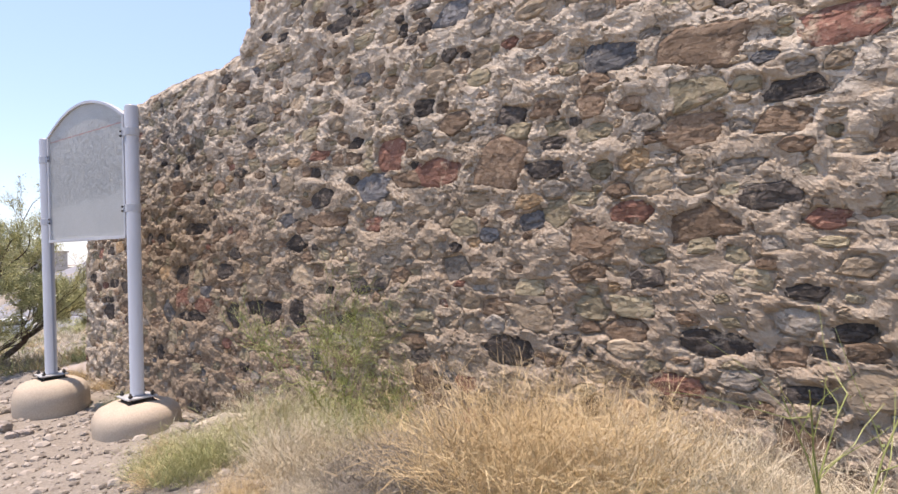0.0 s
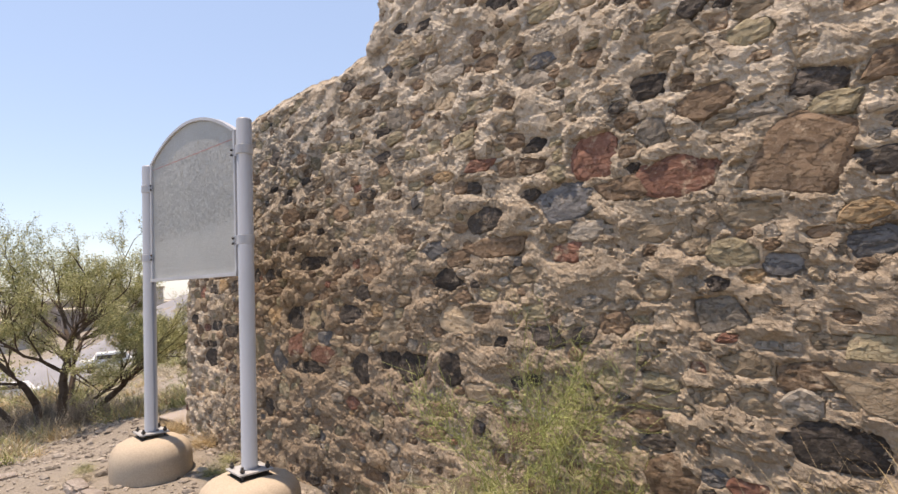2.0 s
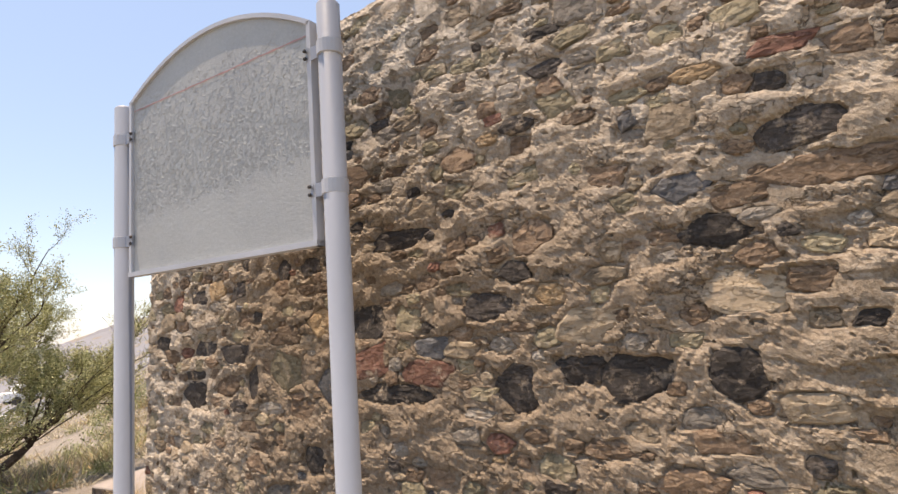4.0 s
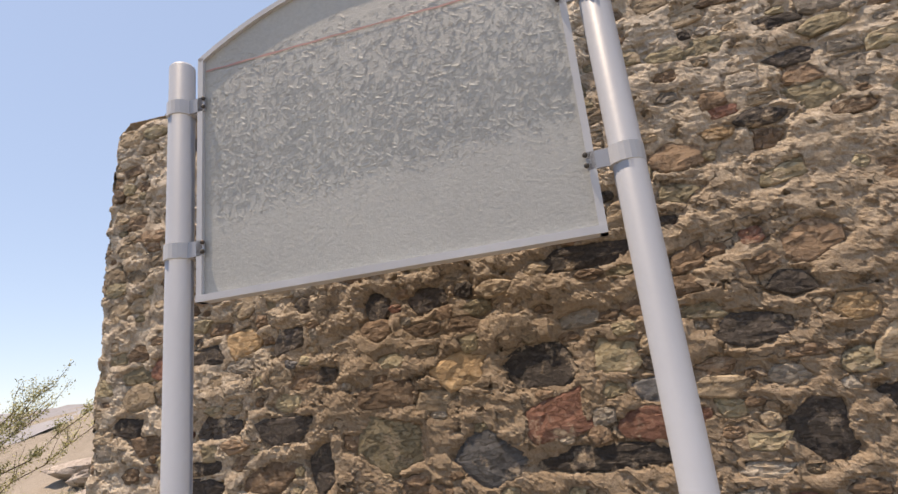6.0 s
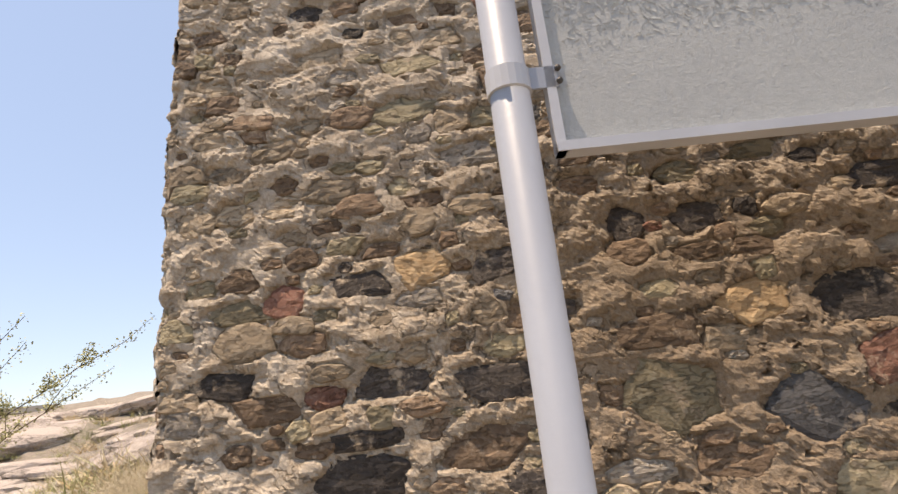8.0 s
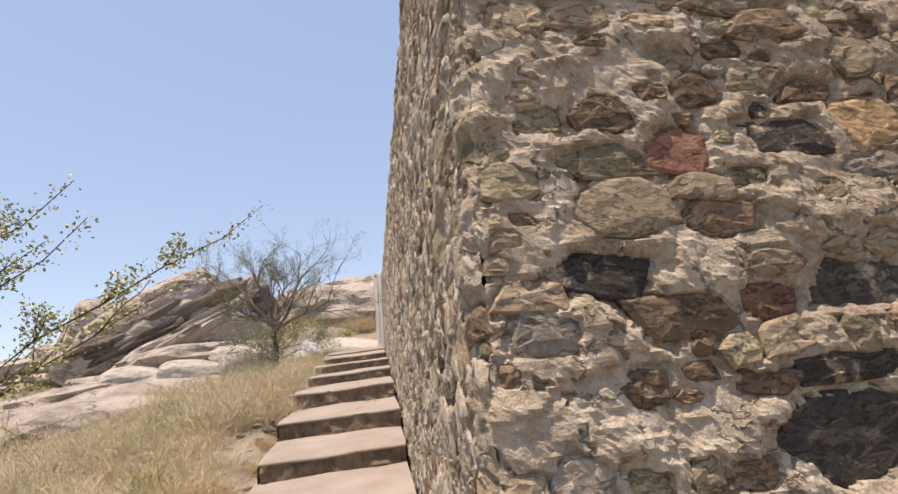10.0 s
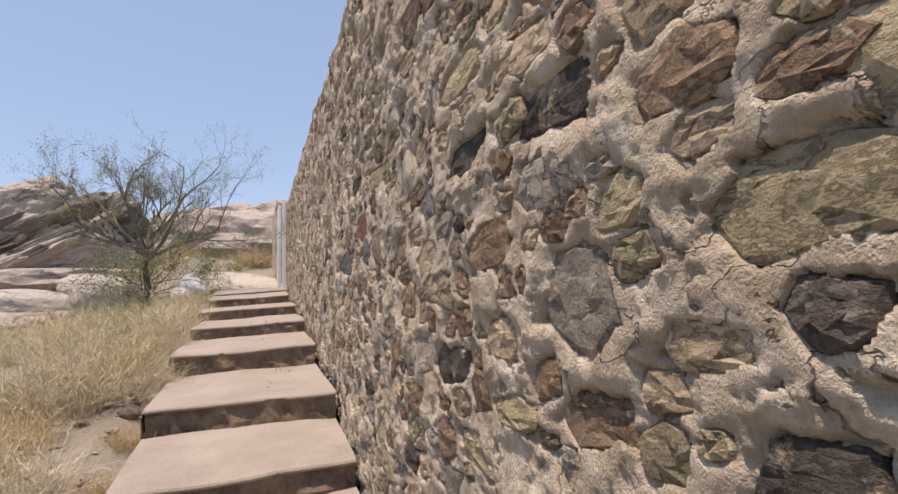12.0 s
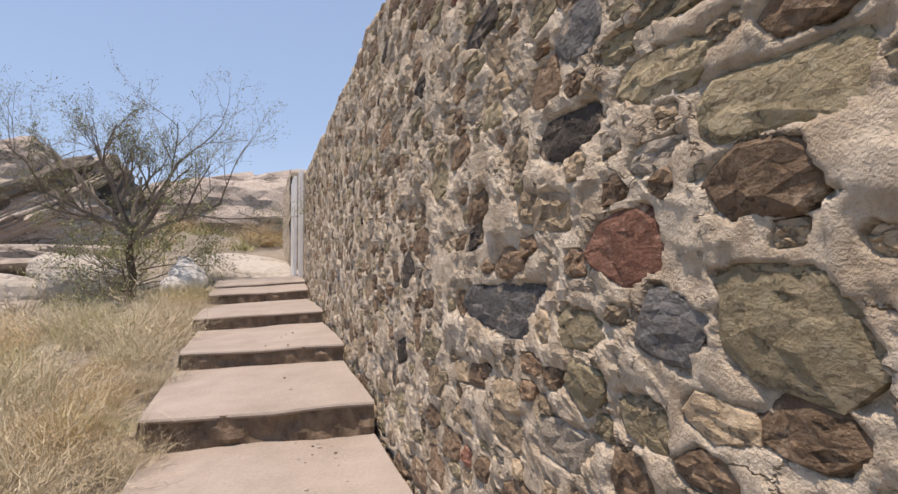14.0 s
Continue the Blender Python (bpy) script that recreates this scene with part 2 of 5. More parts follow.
GROUND = ground_material()
ROCK = rock_material()
DARKROCK = rock_material("dark_strata_and_shade", (0.045, 0.037, 0.033), (0.19, 0.16, 0.14))
PALEROCK = rock_material("pale_slab", (0.34, 0.30, 0.26), (0.58, 0.53, 0.47))
STEP = concrete_material("pinkish_cement", (0.255, 0.218, 0.19), (0.36, 0.313, 0.28))
RISER = concrete_material("rubble_riser", (0.10, 0.072, 0.052), (0.27, 0.20, 0.145), 12.0, 0.03)
CEMENT = concrete_material("buff_cement", (0.385, 0.315, 0.24), (0.50, 0.42, 0.325), 2.0, 0.006)
LEDGE = concrete_material("pale_render", (0.45, 0.38, 0.29), (0.60, 0.53, 0.43), 5.0, 0.02)
PAINT = paint_material("grey_paint", (0.33, 0.355, 0.40))
FRAME = paint_material("frame_paint", (0.50, 0.51, 0.53), 0.4, 0.76)
WHITE = paint_material("white_paint", (0.78, 0.77, 0.75), 0.4, 0.72)
STEEL = paint_material("dull_steel", (0.42, 0.42, 0.42), 0.4, 0.6)
BOLT = paint_material("dark_bolt", (0.06, 0.055, 0.05), 0.5, 0.55)
FILM = sign_material()
REDLINE = paint_material("faded_red", (0.44, 0.27, 0.25), 0.6, 0.8)
BARK = concrete_material("dark_bark", (0.045, 0.032, 0.024), (0.13, 0.095, 0.07), 14.0, 0.02)
GREYTWIG = concrete_material("grey_twig", (0.10, 0.08, 0.065), (0.23, 0.195, 0.16), 20.0, 0.005)
STRAW = leaf_material("straw", (0.38, 0.27, 0.13), (0.60, 0.47, 0.28))
PALESTRAW = leaf_material("pale_straw", (0.40, 0.335, 0.225), (0.63, 0.555, 0.415))
GREENGRASS = leaf_material("half_green_grass", (0.22, 0.235, 0.09), (0.44, 0.42, 0.21))
DEAD = leaf_material("dead_twigs", (0.15, 0.13, 0.105), (0.33, 0.29, 0.24))
BROOM = leaf_material("broom_green", (0.16, 0.185, 0.05), (0.36, 0.375, 0.15))
LEAF = leaf_material("acacia_leaf", (0.24, 0.25, 0.10), (0.50, 0.48, 0.25))
DULLLEAF = leaf_material("dusty_leaf", (0.15, 0.17, 0.07), (0.28, 0.29, 0.14))


# ---------------------------------------------------------------- mesh helpers
def mesh_object(name, verts, faces, material, parent=None, label="", smooth=False):
    me = bpy.data.meshes.new(name)
    me.from_pydata([tuple(v) for v in verts], [], [tuple(f) for f in faces])
    me.materials.append(material)
    if smooth:
        me.polygons.foreach_set("use_smooth", [True] * len(me.polygons))
    me.update()
    ob = new(name, me)
    ob.parent = parent
    return tagged(ob, label)


def part(name, bm, material, parent=None, label="", smooth=False):
    me = bpy.data.meshes.new(name)
    bmesh.ops.recalc_face_normals(bm, faces=bm.faces)
    bm.to_mesh(me)
    bm.free()
    me.materials.append(material)
    if smooth:
        me.polygons.foreach_set("use_smooth", [True] * len(me.polygons))
    ob = new(name, me)
    ob.parent = parent
    return tagged(ob, label)


def thing(name, at, label, category, group="", kind=""):
    ob = new(name)
    ob.location = at
    ob.empty_display_size = 0.1
    return tagged(ob, label, category, group, kind)


def box_bm(x0, y0, z0, x1, y1, z1, bevel=0.0, segments=2):
    bm = bmesh.new()
    bmesh.ops.create_cube(bm, size=1.0)
    for v in bm.verts:
        v.co = Vector(((x0, x1)[v.co.x > 0], (y0, y1)[v.co.y > 0], (z0, z1)[v.co.z > 0]))
    if bevel:
        bmesh.ops.bevel(bm, geom=bm.edges[:], offset=bevel, segments=segments, affect="EDGES", profile=0.6)
    return bm


def lathe_bm(profile, n=24, at=(0, 0, 0), squash=1.0):
    """profile: (radius, z) from bottom to top, closed at both ends."""
    bm = bmesh.new()
    rings = []
    for r, z in profile:
        rings.append([bm.verts.new((at[0] + r * math.cos(2 * math.pi * k / n), at[1] + squash * r * math.sin(2 * math.pi * k / n), at[2] + z)) for k in range(n)])
    for a, b in zip(rings, rings[1:]):
        for k in range(n):
            bm.faces.new((a[k], a[(k + 1) % n], b[(k + 1) % n], b[k]))
    bm.faces.new(rings[0][::-1])
    bm.faces.new(rings[-1])
    return bm


class Soup:
    """Vertices and faces gathered for one mesh."""

    def __init__(self):
        self.v, self.f = [], []

    def tube(self, pts, radii, n=5):
        base = len(self.v)
        for k, (p, r) in enumerate(zip(pts, radii)):
            d = (pts[min(k + 1, len(pts) - 1)] - pts[max(k - 1, 0)]).normalized()
            a = d.orthogonal().normalized()
            b = d.cross(a)
            for j in range(n):
                t = 2 * math.pi * j / n
                self.v.append(p + (a * math.cos(t) + b * math.sin(t)) * r)
        for k in range(len(pts) - 1):
            for j in range(n):
                q = base + k * n
                self.f.append((q + j, q + (j + 1) % n, q + n + (j + 1) % n, q + n + j))
        top = base + (len(pts) - 1) * n
        self.f.append(tuple(range(top, top + n)))

    def blade(self, pts, width, side):
        base = len(self.v)
        n = len(pts)
        for k, p in enumerate(pts):
            w = width * (1 - 0.85 * k / (n - 1)) * 0.5
            self.v += [p - side * w, p + side * w]
        for k in range(n - 1):
            q = base + 2 * k
            self.f.append((q, q + 1, q + 3, q + 2))

    def leaf(self, p, d, size, rng):
        side = d.cross(Vector((rng.uniform(-1, 1), rng.uniform(-1, 1), rng.uniform(-1, 1)))).normalized()
        base = len(self.v)
        w = side * size * 0.32
        self.v += [p, p + d * size * 0.5 + w, p + d * size, p + d * size * 0.5 - w]
        self.f.append((base, base + 1, base + 2, base + 3))

    def make(self, name, material, parent=None, label="", smooth=False):
        return mesh_object(name, self.v, self.f, material, parent, label, smooth)


def smoothstep(a, b, x):
    t = min(1.0, max(0.0, (x - a) / (b - a)))
    return t * t * (3 - 2 * t)


def table(x, xs, ys):
    return float(np.interp(x, xs, ys))


# ---------------------------------------------------------------- the ground
STEPS = [(0.0, 0.20), (1.05, 0.40), (2.15, 0.61), (3.20, 0.82), (3.90, 1.05), (5.10, 1.285), (6.15, 1.485), (7.47, 1.675), (9.05, 1.868), (9.55, 1.972)]


def stair_line(y):
    return table(y, [-1.5, 0.0, 3.24, 5.3, 7.55, 9.6, 11.0], [0.02, 0.10, 0.73, 1.20, 1.58, 1.92, 2.16])


def ground_z(x, y):
    # the strip in front of the long wall
    foot = table(x, [-3, 0, 2.4, 3.2, 4.0, 5.3, 6.5, 7.6, 11], [0.02, 0.24, 0.32, 0.37, 0.48, 0.64, 0.70, 0.74, 0.78])
    front = foot - 0.13 * smoothstep(0.1, 0.75, -y) * smoothstep(5.6, 3.8, x) - 0.2 * smoothstep(1.0, 2.2, -y) * smoothstep(3.8, 5.6, x) - 0.02 * max(0.0, -y - 1) - 0.08 * smoothstep(1.0, -2.0, x) * smoothstep(0.3, 1.0, -y)
    # the slope with the stairs, and the hill behind it
    s = stair_line(min(y, 11.0)) - 0.06
    if y > 11.0:
        s += 0.13 * (y - 11.0) - 0.0012 * (min(y, 50.0) - 11.0) ** 2
        s += 1.2 * smoothstep(16, 27, y) * smoothstep(-16, -2, x)
    side = smoothstep(-1.1, -3.2, x)
    s -= side * table(y, [-1, 2, 6, 10, 16], [0.1, 0.24, 0.38, 0.32, 0.1])
    s -= smoothstep(-2.0, -11.0, x) * table(y, [0, 8, 14, 21], [1.9, 1.8, 1.1, 0.2])
    z = front + (s - front) * smoothstep(-0.6, 0.5, y)
    # the land falls away to the plain
    fall = smoothstep(-4.0, -70.0, x) * smoothstep(30.0, 6.0, y - 0.05 * abs(x))
    z -= 6.0 * fall + 0.8 * smoothstep(-4, -14, x) * smoothstep(8, 0, y)
    z -= 3.0 * smoothstep(-6, -40, y)
    far = max(abs(x), abs(y))
    z -= smoothstep(60, 160, far) * (z + 6.8)
    bump = noise.fractal(Vector((x * 0.8, y * 0.8, 3.0)), 1.0, 2.0, 4) * 0.05
    bump += noise.fractal(Vector((x * 5.0, y * 5.0, 9.0)), 1.0, 2.0, 3) * 0.012
    rocky = smoothstep(11.5, 15.0, y) * smoothstep(70, 40, y)
    bump += rocky * 0.8 * (noise.ridged_multi_fractal(Vector((x * 0.13 + 0.05 * y, y * 0.16, 1.0)), 1.0, 2.1, 6, 1.0, 2.0) - 1.0)
    if x > -1.2 and 0 < y < 10:
        bump -= 0.05
    return z + bump


def axis(lo, hi, step, reach):
    a = list(np.arange(lo, hi + 1e-6, step))
    grow, left, right = step, [lo], [hi]
    while right[-1] < reach:
        grow *= 1.13
        right.append(right[-1] + grow)
        left.append(left[-1] - grow)
    return left[:0:-1] + a + right[1:]


def build_ground():
    xs, ys = axis(-6.0, 10.0, 0.11, 900), axis(-4.0, 13.0, 0.11, 900)
    verts = [(x, y, ground_z(x, y)) for y in ys for x in xs]
    w = len(xs)
    faces = [(j * w + i, j * w + i + 1, (j + 1) * w + i + 1, (j + 1) * w + i) for j in range(len(ys) - 1) for i in range(w - 1)]
    g = mesh_object("ground", verts, faces, GROUND, smooth=True)
    tagged(g, "dry stony earth with gravel sloping up a hillside", "ground", kind="structure")


build_ground()


# ---------------------------------------------------------------- the tower's walls
R = 0.07
TOP_S = [-11.0, -3.7, -2.1, -0.6, -0.12, 0.12, 2.5, 3.8, 5.5, 7.5, 10.2]
TOP_Z = [3.37, 3.37, 3.385, 3.33, 3.30, 3.30, 3.29, 3.34, 3.43, 3.47, 3.53]
END_S = 10.15


def terrace(x, n):
    """Flat levels with steep, short flanks, like broken layers."""
    k = math.floor(x * n)
    t = x * n - k
    return (k + smoothstep(0.62, 1.0, t)) / n


def lattice(x, y, seed):
    """Gradient noise on arrays, about -0.7 to 0.7."""
    table_ = np.random.RandomState(seed).permutation(256)
    ang = np.random.RandomState(seed + 1).uniform(0, 2 * math.pi, 256)
    gx, gy = np.cos(ang), np.sin(ang)
    xi, yi = np.floor(x).astype(int), np.floor(y).astype(int)
    fx, fy = x - xi, y - yi
    u, v = fx * fx * fx * (fx * (fx * 6 - 15) + 10), fy * fy * fy * (fy * (fy * 6 - 15) + 10)

    def corner(dx, dy):
        h = table_[(table_[(xi + dx) & 255] + yi + dy) & 255]
        return gx[h] * (fx - dx) + gy[h] * (fy - dy)

    a, b = corner(0, 0), corner(0, 1)
    a = a + u * (corner(1, 0) - a)
    b = b + u * (corner(1, 1) - b)
    return a + v * (b - a)


def fbm(x, y, octaves, seed, gain=0.5):
    out, amp = 0.0, 1.0
    for k in range(octaves):
        f = 2.03 ** k
        out = out + amp * lattice(x * f + 17.3 * k, y * f + 5.1 * k, seed + 2 * k)
        amp *= gain
    return out


def chips(x, y, seed, pitch=1.0):
    """Broken facets: each cell of a warped mesh has its own level and tilt, about -1 to 1."""
    rs = np.random.RandomState(seed)
    rnd = rs.uniform(-1, 1, (5, 4096))
    wx, wy = x + 0.35 * fbm(x * 1.7, y * 1.7, 3, seed + 40), y + 0.35 * fbm(x * 1.7 + 9, y * 1.7, 3, seed + 50)
    xi, yi = np.floor(wx).astype(int), np.floor(wy).astype(int)
    best, out = np.full(x.shape, 1e9), np.zeros(x.shape)
    for dx in (-1, 0, 1):
        for dy in (-1, 0, 1):
            h = ((xi + dx) * 73 + (yi + dy) * 1531) & 4095
            px, py = wx - (xi + dx + 0.5 + 0.42 * rnd[0][h]), wy - (yi + dy + 0.5 + 0.42 * rnd[1][h])
            far = px * px + py * py
            near = far < best
            best = np.where(near, far, best)
            out = np.where(near, 0.6 * rnd[2][h] + pitch * (0.7 * rnd[3][h] * px - (0.25 + 0.8 * rnd[4][h]) * py), out)
    return out


def ease(a, b, x):
    t = np.clip((x - a) / (b - a), 0, 1)
    return t * t * (3 - 2 * t)


def on_path(s):
    """Places and outward normals on the tower's outline: s < 0 along the long wall, s > 0 along the stairs."""
    t = np.clip((s + R) / (2 * R), 0, 1) * math.pi / 2
    nx, ny = -np.sin(t), -np.cos(t)
    x = np.where(s < -R, -s, R + nx * R)
    y = np.where(s > R, s, R + ny * R)
    return x, y, nx, ny


def lean(s, z):
    """Both faces lean back a little as they rise."""
    return -(z - 1.65) * (0.0265 - 0.0185 * np.tanh(s * 2))


def swell(s, z):
    return (0.017 - 0.005 * np.tanh(s * 3)) * fbm(s * 1.1, z * 1.5, 3, 50)


# stones that stand out: place along the outline, height, width, height, kind
BOLD_A = [(-5.25, 2.06, 0.30, 0.18, "blue"), (-5.84, 2.10, 0.38, 0.19, "red"), (-5.41, 2.25, 0.28, 0.21, "red"), (-6.25, 2.09, 0.30, 0.28, "brown"),
          (-6.56, 2.04, 0.22, 0.10, "black"), (-4.40, 1.71, 0.22, 0.12, "black"), (-5.14, 1.42, 0.18, 0.12, "black"), (-4.06, 1.19, 0.25, 0.19, "black"),
          (-4.43, 1.21, 0.22, 0.18, "black"), (-3.53, 1.13, 0.22, 0.21, "black"), (-3.83, 1.21, 0.20, 0.12, "black"), (-6.33, 1.10, 0.32, 0.14, "black"),
          (-7.37, 1.22, 0.32, 0.13, "black"), (-7.01, 1.79, 0.22, 0.11, "red"), (-6.90, 2.54, 0.28, 0.13, "blue"), (-7.32, 2.50, 0.34, 0.17, "brown"),
          (-4.79, 1.88, 0.36, 0.11, "brown"), (-5.26, 1.82, 0.19, 0.10, "red"), (-6.62, 1.82, 0.16, 0.14, "olive")]
BOLD_B = [(-1.82, 1.83, 0.14, 0.13, "black"), (-2.08, 1.83, 0.18, 0.11, "black"), (-2.84, 1.89, 0.36, 0.10, "black"), (-2.60, 1.25, 0.25, 0.14, "red"),
          (-3.02, 1.20, 0.32, 0.13, "red"), (-2.81, 1.09, 0.46, 0.09, "black"), (-3.38, 1.50, 0.30, 0.12, "black"), (-1.87, 1.20, 0.34, 0.24, "olive"),
          (-2.57, 1.46, 0.34, 0.18, "black"), (-0.51, 1.69, 0.16, 0.12, "red"), (-0.81, 1.72, 0.20, 0.10, "black"), (-1.06, 1.76, 0.21, 0.13, "orange"),
          (-1.49, 1.12, 0.14, 0.20, "black"), (-0.77, 1.02, 0.34, 0.18, "black"), (-0.28, 1.41, 0.22, 0.09, "black"), (-0.90, 1.35, 0.24, 0.11, "black"),
          (-1.21, 1.10, 0.24, 0.15, "brown"), (-2.32, 1.11, 0.28, 0.22, "blue"), (-1.33, 1.74, 0.16, 0.11, "black")]
BOLD_C = [(3.10, 1.89, 0.20, 0.12, "red"), (3.64, 1.78, 0.44, 0.12, "blue"), (2.99, 1.77, 0.13, 0.09, "blue"), (2.80, 1.79, 0.19, 0.14, "olive"),
          (2.77, 1.66, 0.15, 0.09, "brown"), (3.28, 2.13, 0.24, 0.09, "black"), (2.81, 2.06, 0.24, 0.09, "olive"), (1.27, 1.83, 0.22, 0.10, "black"),
          (1.33, 1.69, 0.17, 0.10, "grey"), (1.56, 1.61, 0.24, 0.09, "brown"), (1.23, 1.48, 0.24, 0.16, "grey"), (1.72, 1.85, 0.25, 0.09, "black"),
          (1.87, 1.34, 0.26, 0.11, "black"), (-7.68, 2.24, 0.20, 0.09, "black"), (-7.85, 2.46, 0.30, 0.15, "red"), (-7.64, 2.12, 0.22, 0.12, "brown")]
BOLD_D = [(-5.96, 3.03, 0.26, 0.14, "blue"), (-2.22, 1.48, 0.24, 0.15, "orange"), (-0.82, 1.17, 0.28, 0.06, "black"), (-0.32, 1.67, 0.22, 0.09, "olive"), (-0.44, 1.31, 0.20, 0.10, "brown"), (-6.47, 1.78, 0.13, 0.10, "blue")]
BOLD = BOLD_A + BOLD_B + BOLD_C + BOLD_D


KINDS = ["tan", "olive", "grey", "brown", "black", "blue", "red", "orange"]
WEIGHTS = [0.22, 0.21, 0.16, 0.29, 0.075, 0.02, 0.015, 0.01]
WEIGHTS_FOOT = [0.16, 0.20, 0.13, 0.33, 0.12, 0.035, 0.02, 0.005]
WEIGHTS_CORNER = [0.34, 0.20, 0.08, 0.32, 0.02, 0.01, 0.02, 0.01]
WEIGHTS_WEST = [0.20, 0.28, 0.15, 0.32, 0.035, 0.008, 0.006, 0.001]


class Rubble:
    """One stone of the wall: a rough polygon in the plane of the face, a level and a tilt."""

    def __init__(self, s, z, a, b, kind, bare, rng):
        self.s, self.z, self.a, self.b, self.kind, self.bare = s, z, a, b, kind, bare
        n = rng.choice((4, 4, 4, 5, 5, 6))
        turn = rng.uniform(-0.35, 0.35) + math.pi / n * (n != 4)
        self.sides = []
        for k in range(n):
            t = turn + 2 * math.pi * (k + rng.uniform(-0.2, 0.2)) / n
            self.sides.append((math.cos(t), math.sin(t), rng.uniform(0.76, 1.06)))
        west = s > 0
        self.level = rng.uniform(-0.005, 0.005) if west else rng.uniform(-0.009, 0.009)
        if kind == "black":
            self.level -= 0.007
        self.tilt = (rng.uniform(-0.06, 0.06), rng.uniform(-0.06, 0.12))

    def measure(self, s, z):
        """1 on the outline, less inside."""
        x, y = (s - self.s) / self.a, (z - self.z) / self.b
        m = x * self.sides[0][0] + y * self.sides[0][1]
        m = m / self.sides[0][2]
        for c, q, r in self.sides[1:]:
            m = np.maximum(m, (x * c + y * q) / r)
        return m

    def plane(self, s, z):
        return self.level + self.tilt[0] * (s - self.s) - self.tilt[1] * (z - self.z)


def pack_stones(s0, s1, z0, z1, rng, bold, bare_share):
    """Rubble of mixed size in rough courses, the largest laid first."""
    cell, grid, stones = 0.4, {}, []

    def clear(s, z, a, b, slack):
        for i in (-1, 0, 1):
            for j in (-1, 0, 1):
                for o in grid.get((int(s // cell) + i, int(z // cell) + j), ()):
                    if abs(s - o.s) < (a + o.a) * slack and abs(z - o.z) < (b + o.b) * slack:
                        return False
        return True

    def put(o):
        stones.append(o)
        grid.setdefault((int(o.s // cell), int(o.z // cell)), []).append(o)

    for s, z, w, h, kind in bold:
        if s0 <= s <= s1:
            put(Rubble(s, z, w * 0.49, h * 0.50, kind, True, rng))
    area = (s1 - s0) * (z1 - z0)
    for w, h, tries in ((0.110, 0.060, 5), (0.088, 0.046, 26), (0.068, 0.038, 120), (0.050, 0.031, 300), (0.033, 0.021, 480)):
        for _ in range(int(tries * area)):
            s, z = rng.uniform(s0, s1), rng.uniform(z0, z1)
            a, b = w * rng.uniform(0.75, 1.25), h * rng.uniform(0.75, 1.25)
            if clear(s, z, a, b, 0.96):
                put(Rubble(s, z, a, b, None, rng.random() < bare_share, rng))
    return stones


SOUTH_STONES = pack_stones(-8.6, -0.02, 0.2, 5.15, random.Random(11), BOLD, 0.60)
WEST_STONES = pack_stones(0.03, 10.1, 0.0, 3.5, random.Random(12), BOLD, 0.80)


